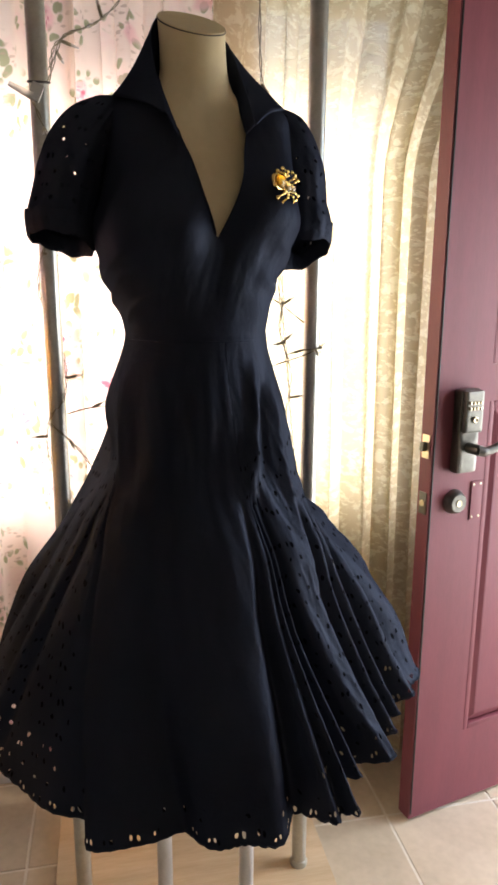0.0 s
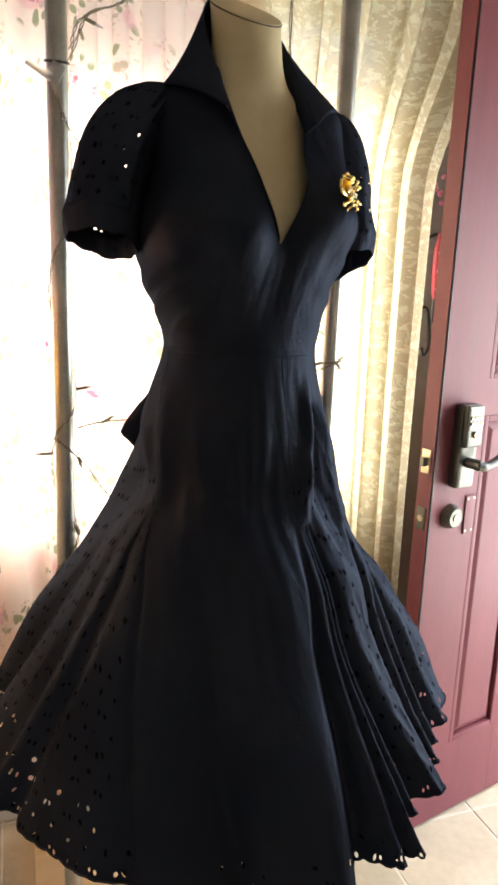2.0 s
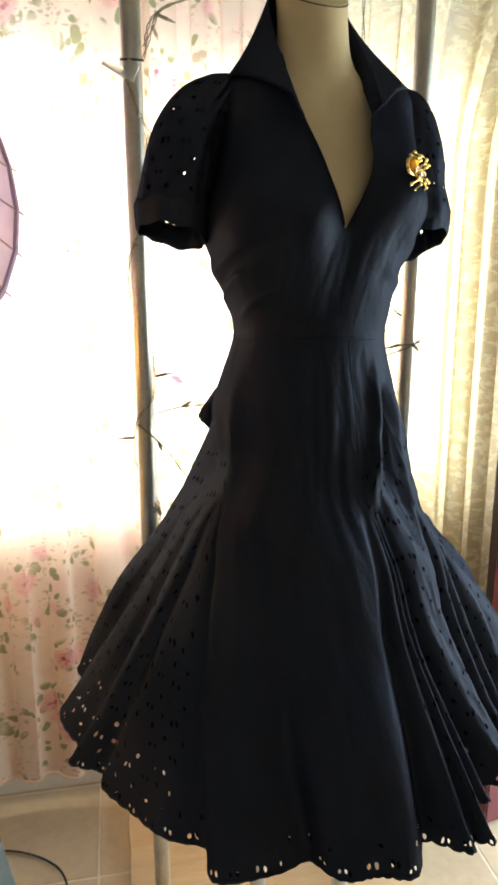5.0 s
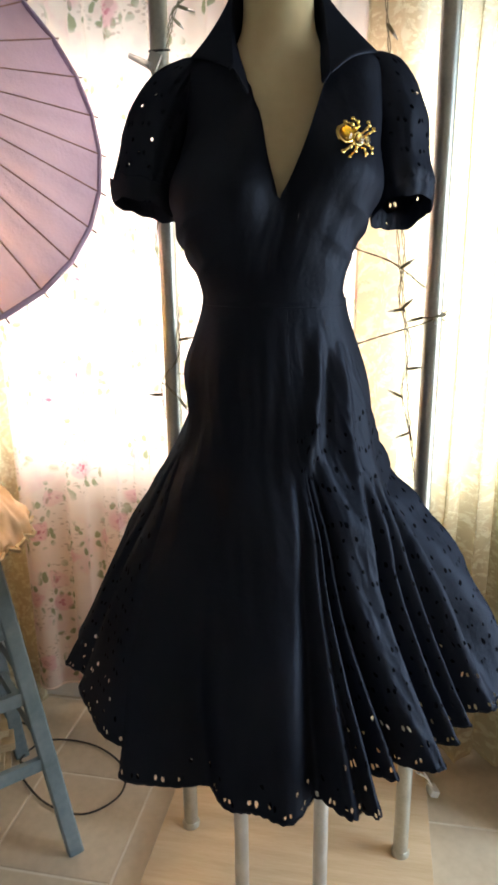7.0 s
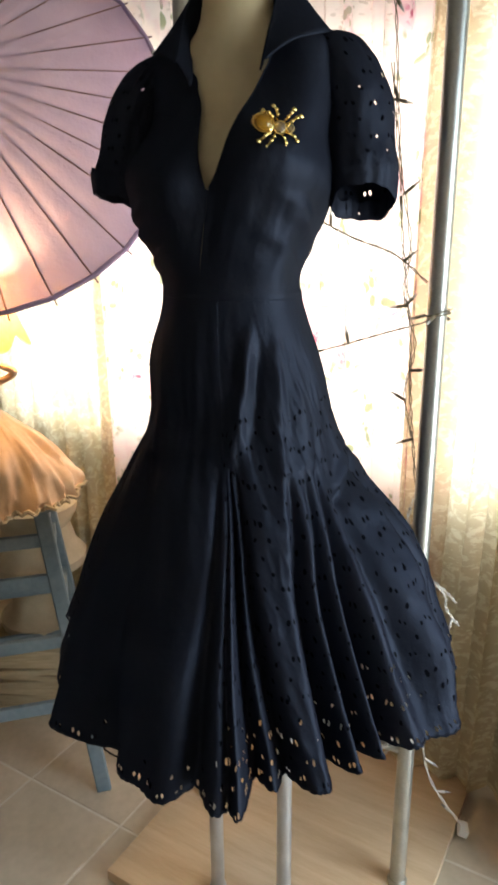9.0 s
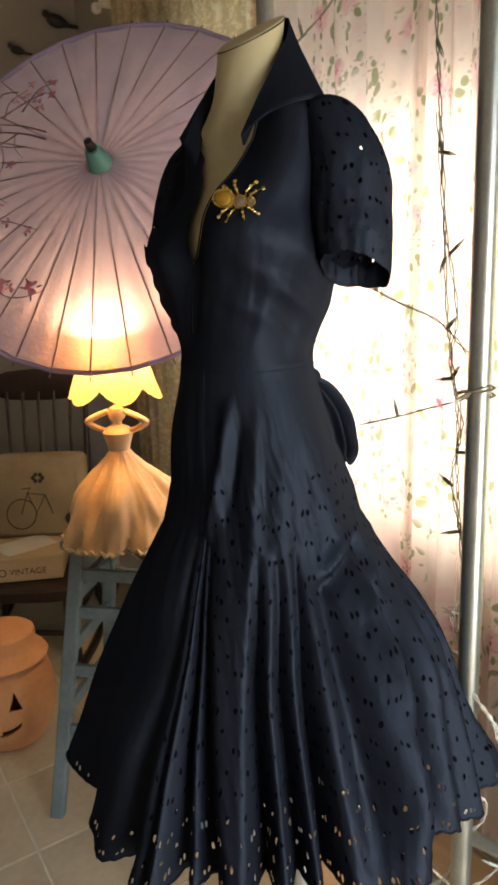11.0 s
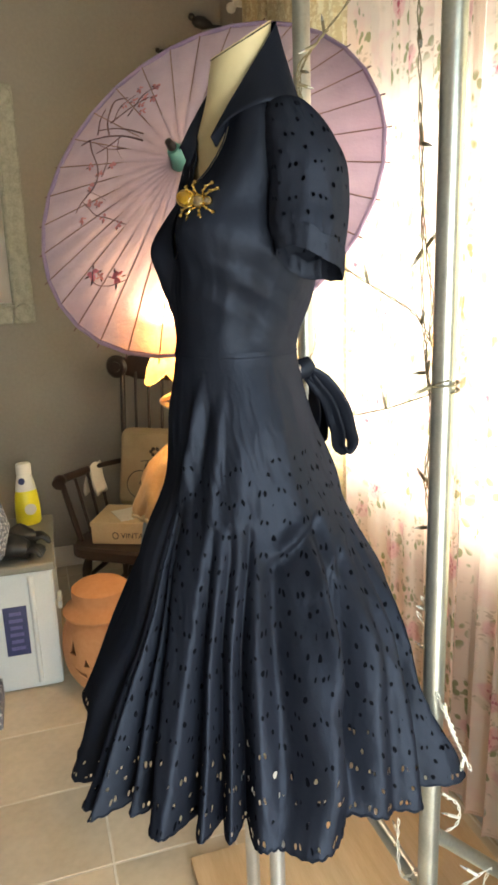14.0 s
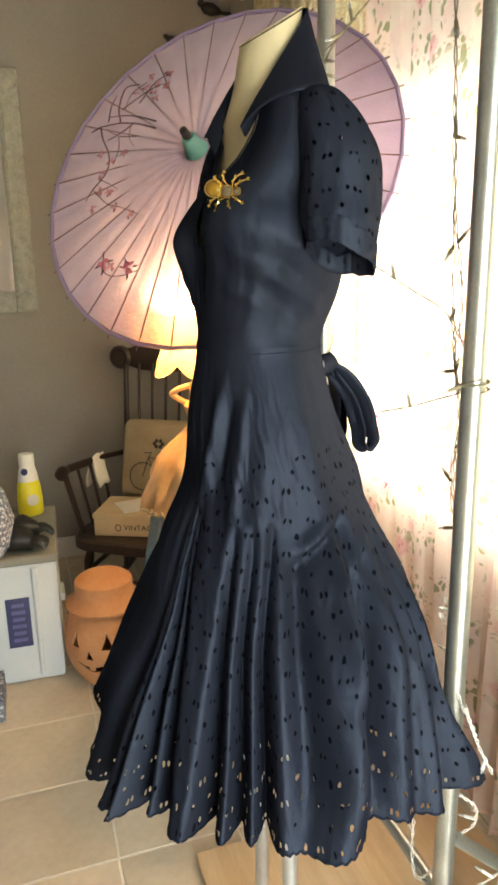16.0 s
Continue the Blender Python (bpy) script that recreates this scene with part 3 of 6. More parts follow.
def door():
    m = pose(0.741, 1.480, 0.0, 0, 0, math.degrees(math.atan2(0.237, 0.972)))
    d = thing("door_1", "open rose-red panelled entrance door with keypad lock", "door", m, kind="structure")
    W, T, H = 0.915, 0.042, 2.10
    cols = ((0.17, 0.36), (0.40, 0.56), (0.60, 0.79))
    slots = [(a, b, 0.235, 1.15) for a, b in cols] + [(a, b, 1.24, 1.785) for a, b in cols] + [(a, b, 1.85, 2.04) for a, b in cols]
    # slab made of stiles, mullions and rails, with the panels sunk between them
    bm = None
    xs = [0.0, 0.17, 0.36, 0.40, 0.56, 0.60, 0.79, W]
    zs = [0.012, 0.235, 1.15, 1.24, 1.785, 1.85, 2.04, H]
    for k in (0, 2, 4, 6):
        bm = box(((xs[k] + xs[k + 1]) / 2, T / 2, (zs[0] + H) / 2), (xs[k + 1] - xs[k], T, H - zs[0]), 0, bm)
    for a, b in cols:
        for k in (0, 2, 4, 6):
            bm = box(((a + b) / 2, T / 2, (zs[k] + zs[k + 1]) / 2), (b - a, T - 0.0008, zs[k + 1] - zs[k]), 0, bm)
    part("slab", bm, DOOR_RED, d, smooth=False)
    for a, b, z0, z1 in slots:
        glass = (a, z0) == (0.40, 1.24)
        bm = None
        w = 0.016
        for c, s in (((a + w / 2, 0.006, (z0 + z1) / 2), (w, 0.014, z1 - z0)), ((b - w / 2, 0.006, (z0 + z1) / 2), (w, 0.014, z1 - z0)),
                     (((a + b) / 2, 0.006, z0 + w / 2), (b - a - 2 * w, 0.014, w)), (((a + b) / 2, 0.006, z1 - w / 2), (b - a - 2 * w, 0.014, w))):
            bm = box(c, s, 0.005, bm)
        mould = part("panel_moulding", bm, DOOR_RED, d)
        if glass:
            part("door_pane", box(((a + b) / 2, 0.021, (z0 + z1) / 2), (b - a - 2 * w, 0.006, z1 - z0 - 2 * w), 0), FROST, d, "leaded glass light")
        else:
            e = 0.022

            def ring(o, y):
                return [(a + w + o, y, z0 + w + o), (b - w - o, y, z0 + w + o), (b - w - o, y, z1 - w - o), (a + w + o, y, z1 - w - o)]
            part("panel", loft([ring(0, 0.014), ring(0.002, 0.013), ring(e, 0.004), ring(e + 0.004, 0.0035)], True, True), DOOR_RED, d, smooth=False)
    # black strip laid along the closing edge for its groove
    part("edge_strip", box((0.006, -0.0012, 1.05), (0.004, 0.003, 2.05), 0.001), BLACK, d, "dark groove line")
    # keypad lever set: back plate, head, keys, lever
    lock = part("keypad_lock", box((0.085, -0.015, 1.085), (0.062, 0.030, 0.205), 0.014, segs=4), PEWTER, d, "dark pewter keypad lever lock")
    part("lock_head", box((0.085, -0.034, 1.135), (0.054, 0.018, 0.10), 0.012, segs=4), PEWTER, lock)
    for k in range(8):
        part("key_button", turned([(0.001, 0.0), (0.0042, 0.0), (0.0042, 0.004), (0.003, 0.005), (0.0005, 0.005)], 10, m=pose(0.069 + 0.0105 * (k % 4), -0.042, 1.157 - 0.0135 * (k // 4), 90, 0, 0)), BRASS, lock)
    part("key_cylinder", turned([(0.001, 0), (0.008, 0), (0.008, 0.006), (0.006, 0.007), (0.0005, 0.004)], 16, m=pose(0.084, -0.042, 1.117, 90, 0, 0)), BRASS, lock)
    part("lever_neck", tube([(0.085, -0.025, 1.047), (0.085, -0.072, 1.047)], 0.013, 16), PEWTER, lock)
    part("lever", tube(smooth_path([(0.078, -0.066, 1.047), (0.10, -0.072, 1.045), (0.135, -0.072, 1.053), (0.165, -0.068, 1.063), (0.19, -0.060, 1.058)], 5), [0.012] * 5 + [0.0105] * 10 + [0.008] * 6, 12), PEWTER, lock)
    dead = part("deadbolt", turned([(0.001, 0), (0.031, 0), (0.031, 0.004), (0.026, 0.018), (0.022, 0.022), (0.0005, 0.022)], 28, m=pose(0.076, 0.0, 0.905, 90, 0, 0)), PEWTER, d, "round pewter deadbolt cylinder")
    part("key_plug", turned([(0.001, 0), (0.009, 0), (0.008, 0.004), (0.0005, 0.003)], 16, m=pose(0.076, -0.021, 0.905, 90, 0, 0)), BRASS, dead)
    plate = part("plate", box((0.147, -0.002, 0.90), (0.034, 0.004, 0.10), 0.001), DOOR_RED, d, "small painted over plate")
    for sx in (-0.011, 0.011):
        for sz in (-0.042, 0.042):
            part("screw", turned([(0.0005, 0), (0.003, 0), (0.0025, 0.0015), (0.0004, 0.0018)], 8, m=pose(0.147 + sx, -0.0035, 0.90 + sz, 90, 0, 0)), BRASS, plate)
    lp = part("latch_plate", box((-0.001, 0.021, 1.047), (0.003, 0.026, 0.058), 0.001), BRASS, d, "worn brass latch plate")
    part("latch_bolt", box((-0.008, 0.022, 1.047), (0.014, 0.013, 0.022), 0.003), PEWTER, lp)
    dp = part("deadbolt_plate", box((-0.001, 0.021, 0.905), (0.003, 0.026, 0.056), 0.001), PEWTER, d)
    part("bolt_end", turned([(0.0005, 0), (0.008, 0), (0.008, 0.003), (0.0004, 0.003)], 16, m=pose(-0.002, 0.021, 0.905, 0, -90, 0)), BRASS, dp)
    for z in (0.25, 1.05, 1.86):
        part("hinge", tube([(W + 0.006, T, z - 0.045), (W + 0.006, T, z + 0.045)], 0.007, 10), BRASS, d)


door()
casing = None
for c, s in (((EAST - 0.008, DOORWAY[0] - 0.03, 1.09), (0.016, 0.06, 2.18)), ((EAST - 0.008, DOORWAY[1] + 0.03, 1.09), (0.016, 0.06, 2.18)), ((EAST - 0.008, (DOORWAY[0] + DOORWAY[1]) / 2, 2.15), (0.016, DOORWAY[1] - DOORWAY[0], 0.06)),
             ((EAST + 0.1, DOORWAY[0] + 0.01, 1.06), (0.2, 0.02, 2.12)), ((EAST + 0.1, DOORWAY[1] - 0.01, 1.06), (0.2, 0.02, 2.12)), ((EAST + 0.1, (DOORWAY[0] + DOORWAY[1]) / 2, 2.11), (0.2, DOORWAY[1] - DOORWAY[0] - 0.04, 0.02))):
    casing = box(c, s, 0.004, casing)
tagged(part("door_casing", casing, WHITE), "white painted casing round the entrance doorway", "trim", kind="structure")

# ---- garment rack, mannequin and dress ----
CX, CY = 0.145, 1.152     # axis of the figure
BOARD = 0.030             # top of the wooden board
tagged(part("display_board", box((0.15, 1.43, 0.0165), (0.66, 0.72, 0.027), 0.004), PLY), "honey-coloured plywood board lying on the floor tiles", "board")


def garment_rack():
    r = thing("garment_rack", "dull grey tubular steel rack on a plywood board", "garment rack")
    for x, y in ((-0.108, 1.377), (0.406, 1.380)):
        up = part("upright", tube([(x, y, BOARD + 0.004), (x, y, 2.30)], 0.0172, 24), STEEL, r)
        part("foot", turned([(0.001, 0), (0.021, 0), (0.022, 0.006), (0.0185, 0.014), (0.001, 0.014)], 24, m=pose(x, y, BOARD)), STEEL, up)
        part("cap", turned([(0.0185, 0), (0.019, 0.012), (0.012, 0.02), (0.001, 0.022)], 24, m=pose(x, y, 2.295)), BLACK, up)
    part("top_bar", tube([(-0.108, 1.377, 2.24), (0.406, 1.380, 2.24)], 0.0135, 20), STEEL, r)
    part("crossbar", tube([(-0.108, 1.377, 0.388), (0.406, 1.380, 0.388)], 0.0125, 20), STEEL, r)
    for x, y in ((0.406, 1.38), (-0.108, 1.377)):
        part("brace", tube([(x, y + 0.012, 0.515), (x, y + 0.155, 0.385), (x, y + 0.185, 0.345)], 0.0125, 16), STEEL, r)
    return r


garment_rack()


def clamp(z, x, y, side):
    """Cable clip with a folded clear tag that holds the lights to the upright."""
    c = thing("cable_clip", "translucent plastic cable clip strapped to the rack", "clip")
    part("strap", tube([(x + 0.0185 * math.cos(a), y + 0.0185 * math.sin(a), z + 0.004 * math.sin(a)) for a in np.linspace(0, 6.28, 25)], 0.0022, 6), BLACK, c)
    part("tag", box((x - 0.004, y - 0.024, z - 0.022), (0.022, 0.010, 0.03), 0.004, m=pose(0, 0, 0, 0, 25, 0)), BULB, c)
    part("socket", tube([(x - 0.01, y - 0.026, z - 0.03), (x - 0.048, y - 0.03, z - 0.012)], [0.007, 0.0045], 10), BULB, c)


clamp(1.772, -0.108, 1.377, -1)


def twist(p):
    """The shoulders are turned a little towards the wearer's left, more and more from the waist up."""
    k = max(0.0, min(1.0, (p[2] - 1.36) / 0.14))
    x, y = p[0] - CX, p[1] - CY
    out = max(0.0, min(1.0, (abs(x) - 0.065) / 0.065))
    a = radians(TWIST) * k * k * (3 - 2 * k) * (1 - 0.45 * out * out * (3 - 2 * out))
    return Vector((CX + x * math.cos(a) - y * math.sin(a), CY + x * math.sin(a) + y * math.cos(a), p[2]))


TWIST = 11.0


def mannequin():
    """One plain moulded torso: chest, shoulders and a neck cut off at a slant."""
    tab = [(1.34, .095, .082, .0), (1.45, .112, .092, .0), (1.53, .126, .094, .0), (1.60, .130, .062, .006), (1.655, .128, .048, .010), (1.685, .100, .053, .010), (1.705, .070, .052, .010), (1.73, .056, .048, .012), (1.77, .052, .045, .016), (1.83, .053, .046, .022)]
    rings = []
    n = 48
    zs = [1.34 + (1.83 - 1.34) * k / 30 for k in range(31)]
    for z in zs:
        a, b, o = spline(z, tab)
        ring = []
        for i in range(n):
            t = 2 * math.pi * i / n
            x, y = a * math.cos(t), b * math.sin(t) + o
            zz = z
            if z > 1.77:
                k = (z - 1.77) / 0.06
                zz = 1.77 + k * (0.042 + 0.62 * (y - 0.012))
            ring.append(tuple(twist((CX + x, CY + y, zz))))
        rings.append(ring)
    bm = loft(rings, True, True)
    bm.faces.ensure_lookup_table()
    top = max(bm.faces, key=lambda f: f.calc_center_median().z)
    top.material_index = 1
    rim = [Vector(p) for p in rings[-1]]
    first = len(bm.faces)
    bm = tube([p - Vector((0, 0, 0.003)) for p in rim], 0.0013, 5, bm, closed=True)
    bm.faces.ensure_lookup_table()
    for f in bm.faces[first:]:
        f.material_index = 2
    ob = part("mannequin", bm, SKIN)
    ob.data.materials.append(CAP)
    ob.data.materials.append(INK)
    tagged(ob, "headless cream mannequin torso wearing the navy dress", "mannequin")


mannequin()
stand = thing("mannequin_stand", "two slim aluminium poles standing on the board", "stand")
for x in (0.066, 0.231):
    leg = part("pole", tube([(x, 1.163, BOARD + 0.002), (x, 1.163, 1.30)], 0.0148, 20), LEGMETAL, stand)
    part("foot", turned([(0.001, 0), (0.019, 0), (0.019, 0.008), (0.016, 0.014), (0.001, 0.014)], 20, m=pose(x, 1.163, BOARD)), LEGMETAL, leg)
part("plate", turned([(0.001, 0), (0.10, 0), (0.10, 0.01), (0.001, 0.01)], 32, m=pose(CX, 1.155, 1.30)), LEGMETAL, stand)

# body of the dress: height, centre x, centre y, half width, half depth
SKIRT_FORM = [(0.52, .147, 1.178, .420, .382), (0.60, .147, 1.176, .411, .363), (0.70, .146, 1.167, .386, .314), (0.80, .141, 1.157, .352, .268), (0.90, .142, 1.146, .306, .220), (1.00, .139, 1.149, .242, .184),
        (1.05, .133, 1.153, .211, .166), (1.10, .131, 1.151, .187, .143), (1.20, .136, 1.148, .153, .119), (1.30, .138, 1.148, .126, .105)]
BODICE_FORM = [(1.35, .139, 1.148, .119, .104),
        (1.40, .140, 1.150, .133, .111), (1.45, .142, 1.148, .156, .119), (1.51, .144, 1.145, .170, .122), (1.56, .144, 1.150, .160, .108), (1.61, .145, 1.157, .156, .078),
        (1.65, .145, 1.162, .156, .063), (1.680, .145, 1.164, .152, .058), (1.694, .145, 1.165, .140, .058), (1.708, .145, 1.166, .116, .056), (1.722, .145, 1.167, .088, .054)]
BODY = SKIRT_FORM + BODICE_FORM

dress = thing("dress", "navy cotton eyelet wrap dress with wide collar", "dress")

# pleats of the skirt: direction of the ridge at the hem in degrees (0 is the wearer's left, 270 the front) and how far out it stands, the same of the hollow after it,
# and the direction at the hip in which the pleat begins
PLEATS_RIGHT = [(152, .425, 161, .365, 172), (170, .42, 186, .368, 188), (189.6, .405, 196, .340, 200.5), (199, .368, 211, .350, 204.5), (216, .347, 232, .290, 206)]
PLEATS_FRONT = [(236.5, .345, 257, .276, 208), (269, .332, 273, .336, 258), (280, .349, 287, .296, 290)]
PLEATS_LEFT = [(294, .374, 296, .335, 297.5), (298.5, .384, 302, .282, 299), (307, .350, 310, .285, 301), (316, .366, 317, .360, 305), (318.2, .366, 322.5, .268, 323), (327.5, .352, 330.5, .276, 333),
               (334.5, .354, 337, .276, 341), (341.5, .380, 346, .368, 350), (353, .398, 362.5, .312, 384), (371, .364, 374, .335, 394), (379.5, .380, 385, .325, 398), (395, .402, 404, .345, 403)]
PLEATS_BACK = [(414 + 15.5 * k, .385 - 0.014 * (k % 3), 421 + 15.5 * k, .335 + 0.012 * (k % 2), 418 + 13.2 * k) for k in range(6)]
PLEATS = PLEATS_RIGHT + PLEATS_FRONT + PLEATS_LEFT + PLEATS_BACK
FLARE = 1.088             # height at which the skirt begins to flare
PANEL = ((192, 206.6), (288, 297))    # seams of the plain front panel: direction at the waist and where the skirt flares


def hem_height(t):
    """Height of the hem in the direction t."""
    return 0.640 + 0.054 * max(0.0, math.cos(t + 0.12)) ** 2 + 0.014 * max(0.0, -math.cos(t)) ** 2


def widen(d, z, levels, table):
    """How much wider the figure is in the direction d at the height z; the columns of the table stand 30 degrees apart."""
    f = (d % 360) / 30
    i, f = int(f) % 12, f - int(f)
    f = f * f * (3 - 2 * f)
    key = (len(levels), round(z, 3))
    if key not in WIDEN_ROWS:
        WIDEN_ROWS[key] = spline(z, [(h, *row) for h, row in zip(levels[::-1], table[::-1])])
    row = WIDEN_ROWS[key]
    return 1 + row[i] * (1 - f) + row[(i + 1) % 12] * f


WIDEN_ROWS = {}
SKIRT_LEVELS = (1.34, 1.24, 1.14, 1.04, 0.92, 0.80, 0.66)
SKIRT_WIDER = [(-0.034, -0.056, -0.035, -0.008, -0.008, -0.025, -0.022, -0.001, -0.008, 0.001, -0.000, 0.018),
               (0.040, 0.059, 0.060, 0.035, 0.024, -0.001, 0.040, 0.006, 0.053, 0.056, 0.011, 0.008),
               (-0.012, 0.049, 0.193, 0.086, 0.070, 0.095, -0.195, -0.148, -0.036, -0.055, -0.015, 0.017),
               (-0.075, 0.122, 0.114, 0.097, 0.093, 0.108, -0.052, -0.070, -0.045, 0.050, 0.007, 0.058),
               (0.026, 0.222, 0.389, 0.173, 0.130, 0.172, -0.055, -0.020, 0.029, -0.021, -0.050, -0.040),
               (0.088, 0.106, 0.241, 0.135, 0.106, 0.114, -0.042, -0.021, 0.077, 0.090, 0.010, 0.000),
               (0.090, 0.022, -0.045, 0.052, 0.079, 0.101, 0.046, 0.038, 0.103, 0.050, 0.062, 0.104)]
BODICE_LEVELS = (1.72, 1.66, 1.61, 1.56, 1.50, 1.43, 1.37, 1.34)
BODICE_WIDER = [(-0.018, -0.014, -0.016, -0.020, -0.033, -0.052, -0.082, -0.113, -0.096, -0.066, -0.043, -0.028),
               (-0.018, -0.013, -0.014, -0.019, -0.033, -0.056, -0.100, -0.183, -0.130, -0.075, -0.045, -0.028),
               (-0.017, -0.013, -0.012, -0.016, -0.027, -0.051, -0.098, -0.219, -0.122, -0.076, -0.045, -0.027),
               (-0.076, -0.051, -0.027, -0.019, -0.026, -0.042, -0.064, -0.086, -0.204, -0.222, -0.141, -0.098),
               (-0.092, -0.058, -0.015, -0.007, -0.014, -0.021, -0.025, -0.016, -0.090, -0.226, -0.131, -0.094),
               (-0.159, -0.089, 0.029, 0.017, -0.006, -0.010, 0.002, 0.016, -0.066, -0.116, -0.085, -0.080),
               (-0.117, -0.103, -0.026, -0.005, -0.010, -0.024, -0.011, -0.005, -0.045, -0.059, -0.032, 0.023),
               (-0.034, -0.056, -0.035, -0.008, -0.008, -0.027, -0.023, -0.003, -0.011, -0.000, -0.001, 0.010)]


def skirt_base(t, z, k):
    """Outline of the skirt without its pleats."""
    cx, cy, a, b = spline(z, BODY)
    x, y = math.cos(t), math.sin(t)
    left = max(0.0, -x) * max(0.0, -y) * 2 * k
    right = max(0.0, x) * max(0.0, -y) * 2 * k
    p = 2.0 - 0.50 * left + 0.30 * right + (0.55 * max(0.0, -x) + 0.25 * max(0.0, x)) * max(0.0, y) * 2 * k
    return cx, cy, 1.0 / ((abs(x) / a) ** p + (abs(y) / b) ** p) ** (1 / p)


def drag_line(d, z, d0, z0, d1, z1, width):
    """How near the direction d at the height z lies to a crease that runs from (d0, z0) to (d1, z1)."""
    f = (z0 - z) / (z0 - z1)
    along = max(0.0, 1 - abs(2 * f - 1) ** 3) if 0 < f < 1 else 0.0
    off = ((d - d0 - (d1 - d0) * f + 180) % 360 - 180) / width
    return along * math.exp(-off * off)


# creases of the hip and side: direction and height of both ends, width in degrees, height in metres
HIP_CREASES = [(-46, 1.31, -60, 1.09, 4.5, .0115), (-28, 1.29, -36, 1.03, 4.0, .009), (-38, 1.28, -47, 1.10, 4.0, -.008), (-14, 1.24, -20, 1.02, 5.0, .004), (-55, 1.20, -50, 1.06, 3.0, .004),
               (40, 1.085, 6, 0.985, 6.0, .009), (30, 1.20, 44, 1.06, 4.0, .005), (-158, 1.30, -152, 1.10, 5.0, .004), (-176, 1.28, -168, 1.06, 5.0, .004), (14, 1.16, 2, 1.00, 5.0, .004),
               # the gore that opens on the wearer's left side
               (21, 1.105, -5, 1.035, 4.5, .010), (18, 1.075, -9, 1.000, 4.5, -.010), (20, 1.10, 7, 0.74, 3.2, -.030), (15, 1.06, -1, 0.72, 4.0, .012), (21, 1.10, 33, 0.74, 2.4, -.006),
               (-4, 1.05, -12, 0.70, 4.6, -.036)]


